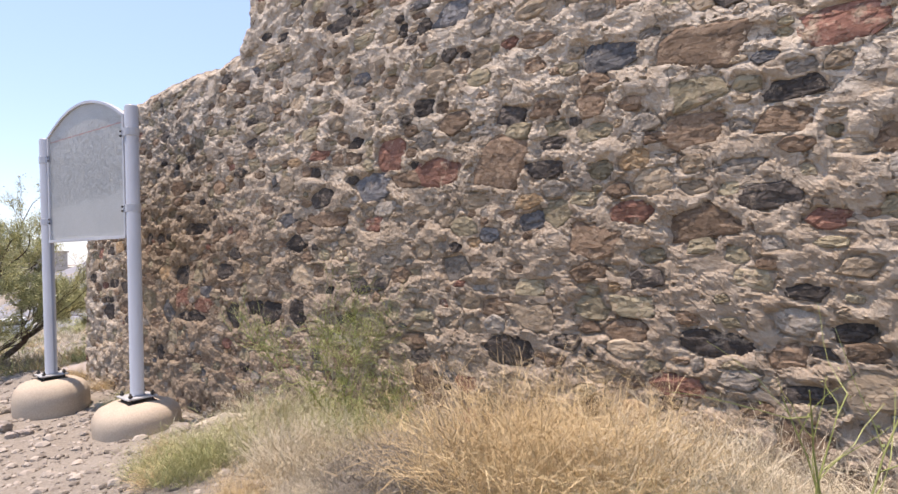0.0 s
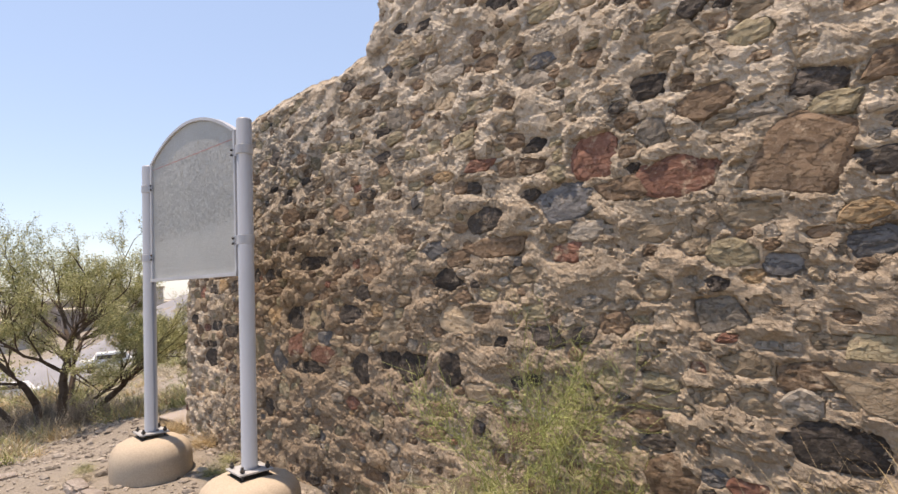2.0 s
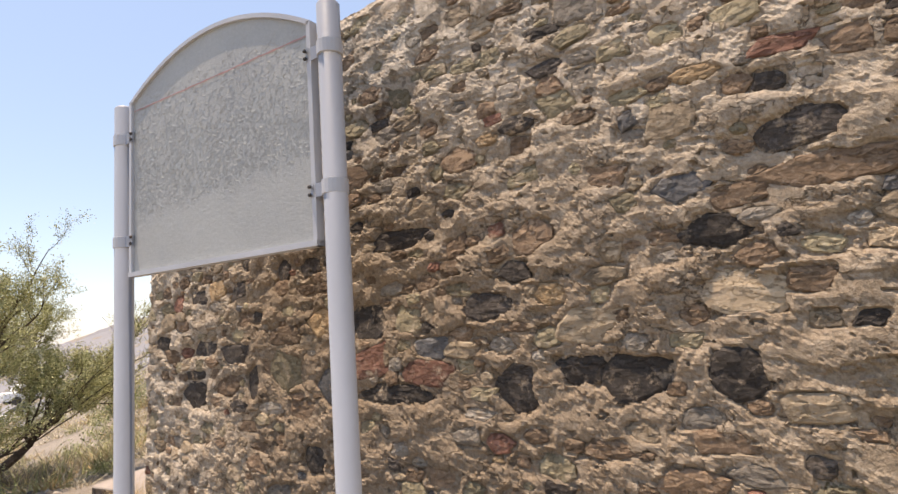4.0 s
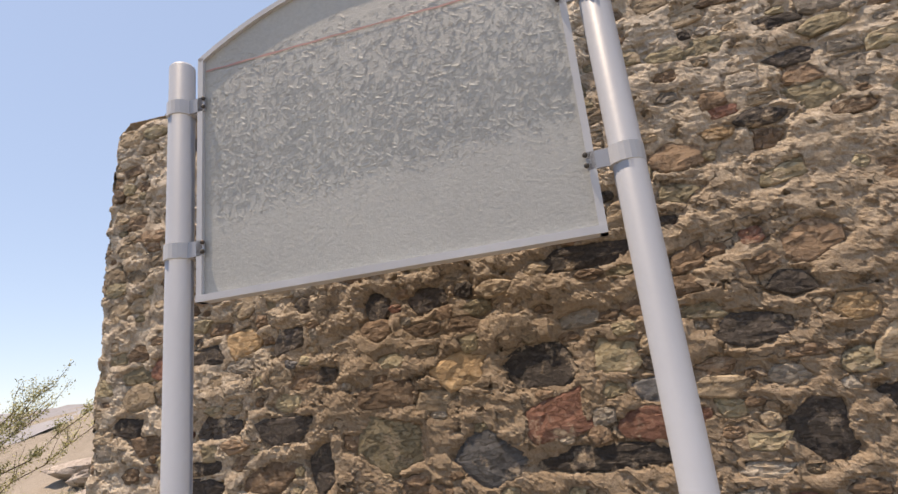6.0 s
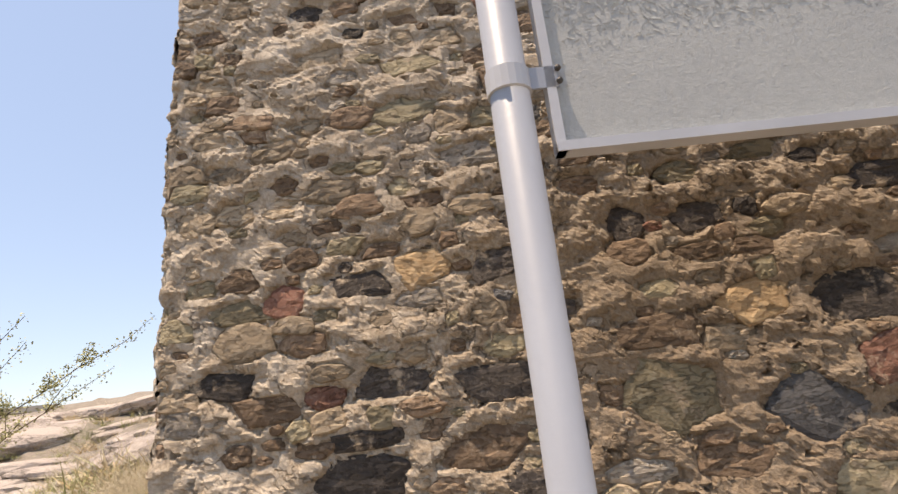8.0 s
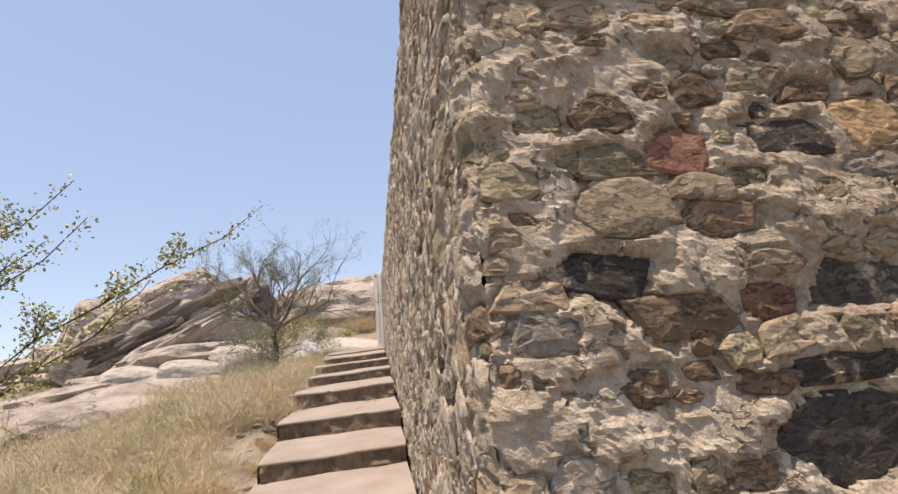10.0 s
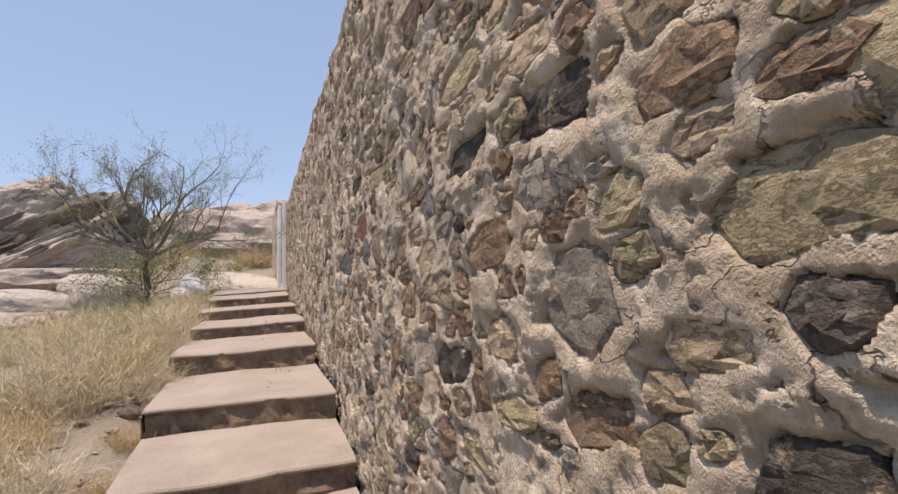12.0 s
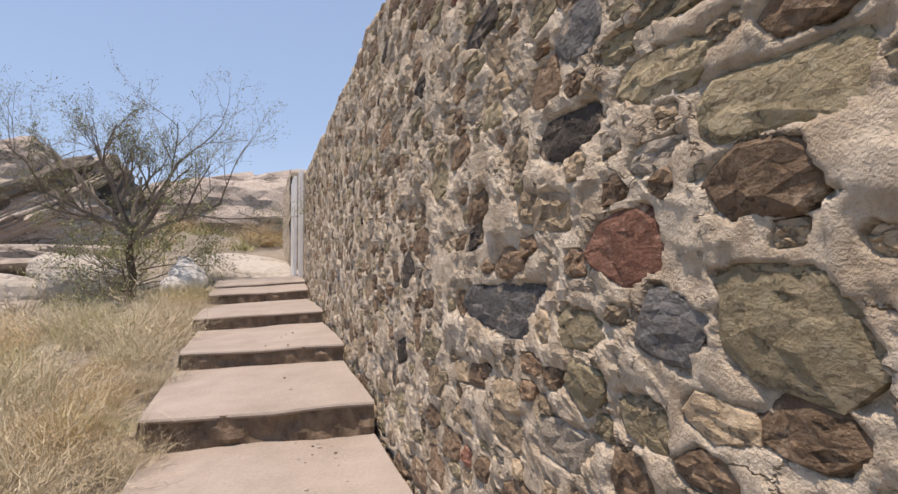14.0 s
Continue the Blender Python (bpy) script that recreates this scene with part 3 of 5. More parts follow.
def mortar_face(S, Z, stones, step):
    """Height of the mortar over the wall's plane: open over the bare stones, bulging over the covered ones."""
    west = ease(0.0, 0.5, S)
    flat = swell(S, Z)
    d = flat + (1 - 0.4 * west) * 0.008 * fbm(S * 4.0, Z * 7.5, 3, 60, 0.5)
    worn = 0.35 + 0.65 * ease(-0.15, 0.25, fbm(S * 2.2, Z * 3.0, 3, 66))
    d = d + 0.0085 * (1 - 0.45 * west) * worn * chips(S * 10.0, Z * 13.5, 60)
    d = d + (0.0034 - 0.0012 * west) * worn * chips(S * 27, Z * 34, 61)
    d = d + 0.0018 * fbm(S * 45, Z * 55, 3, 70, 0.65)
    # layers of smeared mortar with ragged edges
    lay = fbm(S * 3.6, Z * 5.6, 6, 80, 0.62)
    d = d + 0.009 * ease(0.06, 0.10, lay) + 0.008 * ease(-0.20, -0.16, lay)
    # small hollows where mortar has dropped out
    hole = fbm(S * 9.0, Z * 14.0, 5, 90, 0.62)
    d = d - 0.026 * ease(0.58, 0.64, hole)
    d = flat + (d - flat) * (1 - 0.32 * west)
    rag = 0.34 * fbm(S * 12, Z * 16, 5, 100, 0.66)
    gap = fbm(S * 4.0, Z * 4.0, 2, 110)
    n, m = S.shape
    for o in stones:
        i0 = int((o.s - 1.5 * o.a - S[0, 0]) / (S[-1, 0] - S[0, 0]) * (n - 1))
        i1 = int((o.s + 1.5 * o.a - S[0, 0]) / (S[-1, 0] - S[0, 0]) * (n - 1)) + 2
        i0, i1 = max(0, i0), min(n, i1)
        if i1 <= i0 + 1:
            continue
        col = Z[(i0 + i1) // 2]
        j0, j1 = np.searchsorted(col, o.z - 1.5 * o.b - 0.03), np.searchsorted(col, o.z + 1.5 * o.b + 0.03)
        if j1 <= j0:
            continue
        w = (slice(i0, i1), slice(j0, j1))
        s, z = S[w], Z[w]
        size = min(1.0, 0.05 / o.b)
        q = o.measure(s, z) + rag[w] * size
        face = flat[w] + o.plane(s, z)
        if o.bare:
            wide = step / o.b
            groove = 0.020 if o.s < 0 else 0.013
            inside = ease(1.0 + 0.3 * wide, 1.0 - 0.7 * wide, q)
            crack = ease(0.99, 1.0 + 0.3 * wide, q) * ease(1.0 + groove / o.b, 1.0 + 0.4 * groove / o.b, q) * ease(-0.04, 0.08, gap[w])
            lip = ease(1.0 + 0.05 / o.b, 1.0, q) * 0.75
            d[w] += (face + 0.0005 + 0.35 * (d[w] - flat[w]) - d[w]) * lip
            d[w] -= (0.020 if o.s < 0 else 0.013) * min(1.0, o.b / 0.045) * crack
            d[w] += (face - 0.022 - d[w]) * inside
        else:
            d[w] += (face + 0.004 + 0.75 * (d[w] - flat[w]) - d[w]) * ease(1.06, 0.94, q) * 0.85
    return d


def top_z(s):
    return np.interp(s, TOP_S, TOP_Z) + 0.045 * fbm(s * 1.7, s * 0 + 0.4, 4, 120)


def face_mesh(name, s0, s1, z0, top, step, stones, parent=None, left_edge=None, smooth=False):
    """A rough face from z0 up to its top, folded back over the top."""
    ns = int((s1 - s0) / step) + 1
    nz = int((float(np.max(top(np.array([s0, 0.5 * (s0 + s1), s1])))) - z0) / step) + 1
    back = 5
    s = np.linspace(s0, s1, ns)
    t = top(s)
    Z = z0 + (t - z0)[:, None] * np.linspace(0, 1, nz)[None, :]
    S = np.repeat(s[:, None], nz, 1)
    if left_edge is not None:
        S = s0 + (S - s0) * (left_edge(Z) - s0) / (s1 - s0)
    d = mortar_face(S, Z, stones, step)
    brow = ease(0.13, 0.0, t[:, None] - Z)
    d = d * (1 - 0.6 * brow) - 0.07 * brow * brow + lean(S, Z)
    x, y, nx, ny = on_path(S)
    k = np.arange(1, back + 1)[None, :]
    top_n = 0.015 * fbm(np.repeat(s[:, None], back, 1) * 6, k + 0.0 * s[:, None], 2, 130)
    X = np.concatenate([x + nx * d, x[:, -1:] + nx[:, -1:] * (d[:, -1:] - 0.13 * k)], 1)
    Y = np.concatenate([y + ny * d, y[:, -1:] + ny[:, -1:] * (d[:, -1:] - 0.13 * k)], 1)
    ZZ = np.concatenate([Z, Z[:, -1:] + top_n - 0.012 * k], 1)
    h = nz + back
    co = np.stack([X, Y, ZZ], -1).reshape(-1, 3)
    i, j = np.meshgrid(np.arange(ns - 1), np.arange(h - 1), indexing="ij")
    a = (i * h + j).ravel()
    quads = np.stack([a, a + 1, a + h + 1, a + h], -1).astype(np.int32)
    me = bpy.data.meshes.new(name)
    me.vertices.add(len(co))
    me.vertices.foreach_set("co", co.ravel().astype(np.float32))
    me.loops.add(quads.size)
    me.loops.foreach_set("vertex_index", quads.ravel())
    me.polygons.add(len(quads))
    me.polygons.foreach_set("loop_start", np.arange(0, quads.size, 4, dtype=np.int32))
    me.polygons.foreach_set("use_smooth", np.full(len(quads), smooth))
    me.update(calc_edges=True)
    me.validate()
    me.materials.append(MORTAR)
    ob = new(name, me)
    ob.parent = parent
    return ob


def step_edge(z):
    return -(3.60 + 0.12 * np.clip((z - 3.40) / 0.16, 0, 1) + 0.03 * fbm(z * 4, z * 0 + 2.2, 3, 140))


def stone_mesh(o, rng):
    """One rubble stone: an angular block with a broken face, sunk into the wall."""
    n = 12
    rings = ((1.04, -0.06, 0.0), (1.02, -0.006, 0.002), (0.86, 0.001, 0.003), (0.42, 0.003, 0.004))
    ts = sorted(2 * math.pi * (k + rng.uniform(-0.3, 0.3)) / n for k in range(n))
    pts, ext = [], []
    for scale, dep, jit in rings:
        for t in ts:
            c, q = math.cos(t), math.sin(t)
            r = min(side[2] / max(1e-3, c * side[0] + q * side[1]) for side in o.sides if c * side[0] + q * side[1] > 1e-3)
            grow = 1.12
            pts.append((o.s + c * r * o.a * scale * grow, o.z + q * r * o.b * scale * grow))
            ext.append(dep + rng.uniform(-jit, jit))
    p = np.array(pts)
    s, z = p[:, 0], p[:, 1]
    d = swell(s, z) + o.plane(s, z) + np.array(ext) + lean(s, z)
    x, y, nx, ny = on_path(s)
    v = np.stack([x + nx * d, y + ny * d, z], -1).tolist()
    f = []
    for k in range(len(rings) - 1):
        for i in range(n):
            a, b = k * n + i, k * n + (i + 1) % n
            f.append((a, b, b + n, a + n))
    f.append(tuple(range((len(rings) - 1) * n, len(rings) * n)))
    return v, f


def build_stones(wall, stones, near, rng):
    """Bare stones of one face: 300 of the largest in the stretch 'near' as pieces of their own, the rest joined by kind."""
    ranked = []
    for o in stones:
        limit = 5.1 if o.s < -3.75 else 3.25 if o.s < -3.55 else float(top_z(np.array([o.s]))[0]) - 0.08
        if o.z + o.b <= limit and o.bare:
            ranked.append((o.kind is None, -o.a * o.b, o))
    ranked.sort(key=lambda q: q[:2])
    joined = {k: ([], []) for k in KINDS}
    count = 0
    for _, _, o in ranked:
        kind = o.kind or rng.choices(KINDS, WEIGHTS_WEST if o.s > 0 else WEIGHTS_CORNER if o.s > -1.3 else WEIGHTS_FOOT if o.z < (1.9 if o.s > -3.6 else 1.35) else WEIGHTS)[0]
        v, f = stone_mesh(o, rng)
        if count < 300 and near[0] <= o.s <= near[1] and o.z < near[2]:
            mesh_object("stone", v, f, STONES[kind], wall)
            count += 1
        else:
            jv, jf = joined[kind]
            b = len(jv)
            jv += v
            jf += [tuple(i + b for i in q) for q in f]
    for kind, (jv, jf) in joined.items():
        if jv:
            tagged(mesh_object("small_stones", jv, jf, STONES[kind], wall), kind="stuff")


def build_walls():
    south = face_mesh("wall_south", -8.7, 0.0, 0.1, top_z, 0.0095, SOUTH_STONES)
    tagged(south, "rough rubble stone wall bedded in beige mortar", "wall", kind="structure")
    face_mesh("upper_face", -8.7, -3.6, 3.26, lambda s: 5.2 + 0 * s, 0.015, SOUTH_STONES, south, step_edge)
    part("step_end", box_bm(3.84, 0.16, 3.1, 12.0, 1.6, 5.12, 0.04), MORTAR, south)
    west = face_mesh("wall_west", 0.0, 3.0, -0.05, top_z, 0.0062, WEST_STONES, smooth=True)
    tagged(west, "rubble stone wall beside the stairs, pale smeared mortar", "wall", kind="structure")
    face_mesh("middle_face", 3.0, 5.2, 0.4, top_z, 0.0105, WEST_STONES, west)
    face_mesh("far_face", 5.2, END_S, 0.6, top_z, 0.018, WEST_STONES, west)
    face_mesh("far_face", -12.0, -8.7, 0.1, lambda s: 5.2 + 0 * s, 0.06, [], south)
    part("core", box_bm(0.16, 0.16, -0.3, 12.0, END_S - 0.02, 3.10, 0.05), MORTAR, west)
    return south, west


WALL_SOUTH, WALL_WEST = build_walls()


# ---------------------------------------------------------------- the stairs
def stair_step(k):
    y, z = STEPS[k]
    y2 = STEPS[k + 1][0] + 0.12 if k + 1 < len(STEPS) else y + 0.7
    rise = 0.13
    skew = (0.0, 0.02, 0.05, 0.0, 0.20, 0.22, 0.3, 0.12, 0.05, 0.0)[k]
    x0, x1 = -1.07 + 0.02 * math.sin(k * 2.3), -0.035
    step = thing("stair_step", (0, 0, 0), "worn pinkish cement step with a rough stony riser", "stair step", "steps of the outdoor stairs")
    rng = random.Random(40 + k)
    nx, ny = 16, 14
    v, f = [], []
    slope = 0.085

    def pt(i, j, drop=0.0):
        u, w = i / nx, j / ny
        x = x0 + (x1 - x0) * u
        yy = y + skew * (1 - u) + (y2 - y) * w
        edge = 0.02 * noise.noise(Vector((x * 6, k * 3.1, 0)))
        yy += edge if j == 0 else 0
        zz = z + slope * w + 0.05 * (u - 0.5) - (0.008 if j == 0 else 0) + 0.012 * noise.noise(Vector((x * 2.5, yy * 2.5, k)))
        return (x, yy, zz - drop)

    for i in range(nx + 1):
        for j in range(ny + 1):
            v.append(pt(i, j))
    h = ny + 1
    for i in range(nx):
        for j in range(ny):
            f.append((i * h + j, (i + 1) * h + j, (i + 1) * h + j + 1, i * h + j + 1))
    # a lip in front and at the free side
    b = len(v)
    for i in range(nx + 1):
        a = pt(i, 0)
        v.append((a[0], a[1] - 0.006, a[2] - 0.010))
        v.append((a[0], a[1] + 0.004, a[2] - 0.022))
    for i in range(nx):
        f += [(i * h, b + 2 * i, b + 2 * i + 2, (i + 1) * h), (b + 2 * i, b + 2 * i + 1, b + 2 * i + 3, b + 2 * i + 2)]
    c = len(v)
    for j in range(ny + 1):
        a = pt(0, j)
        v.append((a[0] - 0.01, a[1], a[2] - 0.06))
        v.append((a[0], a[1], a[2] - 0.45))
    for j in range(ny):
        f += [(j, j + 1, c + 2 * j + 2, c + 2 * j), (c + 2 * j, c + 2 * j + 2, c + 2 * j + 3, c + 2 * j + 1)]
    mesh_object("tread", v, f, STEP, step)
    # riser of small stones in mortar
    v, f = [], []
    n = 44
    rows = 7
    for i in range(n + 1):
        for j in range(rows + 1):
            u = i / n
            x = x0 + 0.01 + (x1 - x0 - 0.01) * u
            top = z + 0.05 * (u - 0.5) + 0.01 * noise.noise(Vector((x * 2.5, y * 2.5, k)))
            zz = top - 0.014 - (rise + 0.25) * j / rows
            d = 0.035 * noise.fractal(Vector((x * 9, zz * 16, k * 5)), 1.0, 2.0, 3)
            v.append((x, y + skew * (1 - u) + 0.012 + d * 0.8, zz))
    h = rows + 1
    for i in range(n):
        for j in range(rows):
            f.append((i * h + j, i * h + j + 1, (i + 1) * h + j + 1, (i + 1) * h + j))
    mesh_object("riser", v, f, RISER, step, "dark rough riser of mortared stone")


for k in range(len(STEPS)):
    stair_step(k)


# ---------------------------------------------------------------- the information sign
POST_L, POST_R = (1.405, -0.770), (3.095, -0.635)
PLATE_Z = 0.52
POST_TOP = (2.825, 2.885)
PIPE = 0.052


def sign_footing(at, squash, seed):
    x, y = at
    gz = min(ground_z(x + dx, y + dy) for dx in (-0.4, 0, 0.4) for dy in (-0.35, 0, 0.35))
    h = PLATE_Z - 0.03 - gz + 0.04
    ob = thing("sign_footing", (x, y, gz - 0.04), "round buff cement footing with rounded shoulders under a sign post", "footing", "cement footings of the sign")
    prof = [(0.335, -0.05), (0.345, 0.04), (0.35, h * 0.45), (0.345, h * 0.62), (0.325, h * 0.76), (0.285, h * 0.87), (0.225, h * 0.945), (0.14, h * 0.99), (0.02, h)]
    bm = lathe_bm(prof, 36, squash=squash)
    for v in bm.verts:
        v.co.x *= 1 + 0.03 * noise.noise(v.co * 3 + Vector((seed, 0, 0)))
        v.co.z += 0.012 * noise.noise(v.co * 4 + Vector((0, seed, 0)))
    part("block", bm, CEMENT, ob, smooth=True)


def sign_post(at, top, lean_x, lean_y):
    """Pipe post on a bolted double plate; built in place."""
    x, y = at
    bm = box_bm(x - 0.115, y - 0.115, PLATE_Z - 0.006, x + 0.115, y + 0.115, PLATE_Z + 0.006, 0.003)
    part("base_plate", bm, STEEL, SIGN, "steel base plate, edges rusty")
    part("lower_plate", box_bm(x - 0.11, y - 0.11, PLATE_Z - 0.045, x + 0.11, y + 0.11, PLATE_Z - 0.033, 0.003), BOLT, SIGN)
    for dx in (-0.085, 0.085):
        for dy in (-0.085, 0.085):
            b = part("bolt", lathe_bm([(0.009, -0.06), (0.009, 0.012), (0.017, 0.013), (0.017, 0.028), (0.009, 0.029), (0.009, 0.045)], 8, (x + dx, y + dy, PLATE_Z)), BOLT, SIGN, "dark threaded bolt with a nut")
    prof = [(PIPE + 0.012, 0.004), (PIPE + 0.002, 0.018), (PIPE, 0.02), (PIPE, top - PLATE_Z - 0.012), (PIPE - 0.008, top - PLATE_Z), (0.01, top - PLATE_Z + 0.004)]
    bm = lathe_bm(prof, 20, (x, y, PLATE_Z))
    for v in bm.verts:
        v.co.x += lean_x * (v.co.z - PLATE_Z)
        v.co.y += lean_y * (v.co.z - PLATE_Z)
    part("post", bm, PAINT, SIGN, "grey painted steel pipe post", smooth=True)


SIGN = thing("information_sign", (0.5 * (POST_L[0] + POST_R[0]), 0.5 * (POST_L[1] + POST_R[1]), PLATE_Z), "weathered grey arched information board on two pipe posts", "sign")


def place_under(ob, parent):
    """Keep a mesh built in world places where it is, under a moved parent."""
    ob.matrix_parent_inverse = Matrix.Translation(-parent.location)


sign_footing(POST_L, 0.92, 1.0)
sign_footing(POST_R, 0.92, 5.0)
sign_post(POST_L, POST_TOP[0], 0.0, -0.002)
sign_post(POST_R, POST_TOP[1], -0.012, 0.008)


def sign_board():
    a, b = Vector((POST_L[0], POST_L[1] - 0.004, 0)), Vector((POST_R[0] - 0.022, POST_R[1] + 0.014, 0))
    along = (b - a).normalized()
    out = Vector((along.y, -along.x, 0))
    span = (b - a).length
    u0, u1 = 0.092, span - 0.096
    z0, z1, rise = 1.803, 2.825, 0.22

    def P(u, z, d):
        q = a + along * u + out * d
        return Vector((q.x, q.y, z))

    # outline: straight sides and a flat arch
    arc = [(u0 + (u1 - u0) * k / 20, z1 + rise * (1 - (k / 10 - 1) ** 2)) for k in range(21)]
    outline = [(u0, z0)] + arc[:] + [(u1, z0)]

    def sheet(name, inset, d0, d1, material, label, smooth=False):
        cu, cz = 0.5 * (u0 + u1), 0.5 * (z0 + z1)
        pts = [(u + (inset if u < cu - 0.01 else -inset if u > cu + 0.01 else 0), z + (inset if z < cz else -inset)) for u, z in outline]
        bm = bmesh.new()
        f = [bm.verts.new(P(u, z, d0)) for u, z in pts]
        g = [bm.verts.new(P(u, z, d1)) for u, z in pts]
        bm.faces.new(f)
        bm.faces.new(g[::-1])
        n = len(pts)
        for k in range(n):
            bm.faces.new((f[k], f[(k + 1) % n], g[(k + 1) % n], g[k]))
        return part(name, bm, material, SIGN, label)

    sheet("panel", 0.012, -0.008, 0.006, FILM, "faded grey panel, its printed film cracked and curling")

    def bar(name, pts, w, d0, d1, label):
        bm = bmesh.new()
        cu, cz = 0.5 * (u0 + u1), 0.5 * (z0 + z1)
        rows = []
        for k, (u, z) in enumerate(pts):
            p, q = pts[max(0, k - 1)], pts[min(len(pts) - 1, k + 1)]
            tu, tz = q[0] - p[0], q[1] - p[1]
            L = math.hypot(tu, tz)
            nu, nz = -tz / L, tu / L
            if nu * (cu - u) + nz * (cz - z) < 0:
                nu, nz = -nu, -nz
            rows.append([bm.verts.new(P(u, z, d0)), bm.verts.new(P(u + nu * w, z + nz * w, d0)), bm.verts.new(P(u + nu * w, z + nz * w, d1)), bm.verts.new(P(u, z, d1))])
        for r, t in zip(rows, rows[1:]):
            for k in range(4):
                bm.faces.new((r[k], r[(k + 1) % 4], t[(k + 1) % 4], t[k]))
        bm.faces.new(rows[0])
        bm.faces.new(rows[-1][::-1])
        return part(name, bm, FRAME, SIGN, label)

    bar("arched_rail", arc, 0.022, -0.022, 0.022, "arched pale grey frame rail")
    bar("bottom_rail", [(u0, z0), (u1, z0)], 0.026, -0.024, 0.026, "pale grey frame rail with a bright upper lip")
    bar("side_rail", [(u0, z0), (u0, z1)], 0.024, -0.022, 0.022, "")
    bar("side_rail", [(u1, z0), (u1, z1)], 0.024, -0.022, 0.022, "")
    # thin faded red rule across the foot of the arch
    bm = bmesh.new()
    n = 30
    low = [bm.verts.new(P(u0 + 0.03 + (u1 - u0 - 0.06) * k / n, z1 - 0.062 + 0.002 * math.sin(k * 1.7), 0.009)) for k in range(n + 1)]
    high = [bm.verts.new(P(u0 + 0.03 + (u1 - u0 - 0.06) * k / n, z1 - 0.054 + 0.002 * math.sin(k * 2.3), 0.009)) for k in range(n + 1)]
    for k in range(n):
        bm.faces.new((low[k], low[k + 1], high[k + 1], high[k]))
    part("red_rule", bm, REDLINE, SIGN, "faded red line across the panel")
    # curled flakes of the film
    rng = random.Random(5)
    soup = Soup()
    for _ in range(6500):
        u, z = rng.uniform(u0 + 0.04, u1 - 0.04), rng.triangular(z0 + 0.04, z1 + 0.05, 2.30)
        low_band = smoothstep(2.16, 2.02, z - 0.12 * (u / span))
        size = rng.uniform(0.008, 0.032) * (1 - 0.75 * low_band)
        if rng.random() < 0.45 * low_band:
            continue
        t = rng.gauss(0.9, 0.7) if rng.random() > 0.35 + low_band else rng.uniform(0, 3.1)
        du, dz = math.cos(t) * size, math.sin(t) * size
        wu, wz = -math.sin(t) * size * 0.2, math.cos(t) * size * 0.2
        b0 = len(soup.v)
        lift = rng.uniform(0.0006, 0.0015) * (1 - 0.5 * low_band)
        soup.v += [P(u, z, 0.0065), P(u + du, z + dz, 0.0065), P(u + du + wu, z + dz + wz, 0.0065 + lift), P(u + wu, z + wz, 0.0065 + lift)]
        soup.f.append((b0, b0 + 1, b0 + 2, b0 + 3))
    tagged(soup.make("peeling_film", FILM, SIGN, "small curled flakes of peeling film"), kind="stuff")
    # clamps: a band round the pipe and a lug bolted to the frame
    for post, sgn, edge in ((a, 1, u0), (b, -1, u1)):
        for z in ((2.01, 2.614) if sgn > 0 else (2.045, 2.665)):
            band = lathe_bm([(PIPE + 0.001, -0.032), (PIPE + 0.006, -0.03), (PIPE + 0.006, 0.03), (PIPE + 0.001, 0.032)], 20, (post.x, post.y, z))
            cl = part("clamp", band, FRAME, SIGN, "grey clamp band", smooth=False)
            bm = bmesh.new()
            bmesh.ops.create_cube(bm, size=1.0)
            c0 = post + along * sgn * 0.085
            for v in bm.verts:
                q = c0 + along * (v.co.x * 0.08) + out * (v.co.y * 0.008 + 0.018)
                v.co = Vector((q.x, q.y, z + v.co.z * 0.06))
            part("lug", bm, PAINT, SIGN)
            for dz in (-0.018, 0.018):
                q = post + along * sgn * 0.125 + out * 0.03
                bm = bmesh.new()
                bmesh.ops.create_uvsphere(bm, u_segments=8, v_segments=6, radius=0.009)
                bmesh.ops.translate(bm, verts=bm.verts, vec=(q.x, q.y, z + dz))
                part("bolt", bm, BOLT, SIGN)


sign_board()
for o in SIGN.children_recursive:
    place_under(o, SIGN)


# ---------------------------------------------------------------- the door at the end of the wall and the stub wall behind
def build_door():
    d = thing("door_1", (0, END_S, 2.05), "narrow white painted metal door leaf, opened outward beside the wall", "door", kind="structure")
    for name, bm in (("door_frame", box_bm(-0.07, 10.17, 1.98, -0.01, 10.24, 3.50, 0.006)), ("leaf", box_bm(-0.13, 10.28, 2.02, -0.085, 10.95, 3.42, 0.006)),
                     ("threshold", box_bm(-0.42, 9.95, 1.93, 0.1, 10.6, 2.02, 0.015))):
        o = part(name, bm, WHITE if name != "threshold" else LEDGE, d)
        place_under(o, d)


build_door()


def build_stub():
    y, z = np.meshgrid(np.linspace(11.4, 14.0, 61), np.linspace(1.5, 3.75, 31), indexing="ij")
    x = -0.12 - 1.2 * swell(y + 30, z) - 0.03 * fbm(y * 5, z * 8, 4, 60)
    v = np.stack([x, y, z], -1).reshape(-1, 3).tolist()
    f = [(i * 31 + j, i * 31 + j + 1, (i + 1) * 31 + j + 1, (i + 1) * 31 + j) for i in range(60) for j in range(30)]
    w = mesh_object("wall_behind", v, f, MORTAR)
    tagged(w, "lower stub of brown rubble wall past the door", "wall", kind="structure")
    part("core", box_bm(-0.10, 11.42, 1.4, 3.0, 13.95, 3.72, 0.03), MORTAR, w)


build_stub()


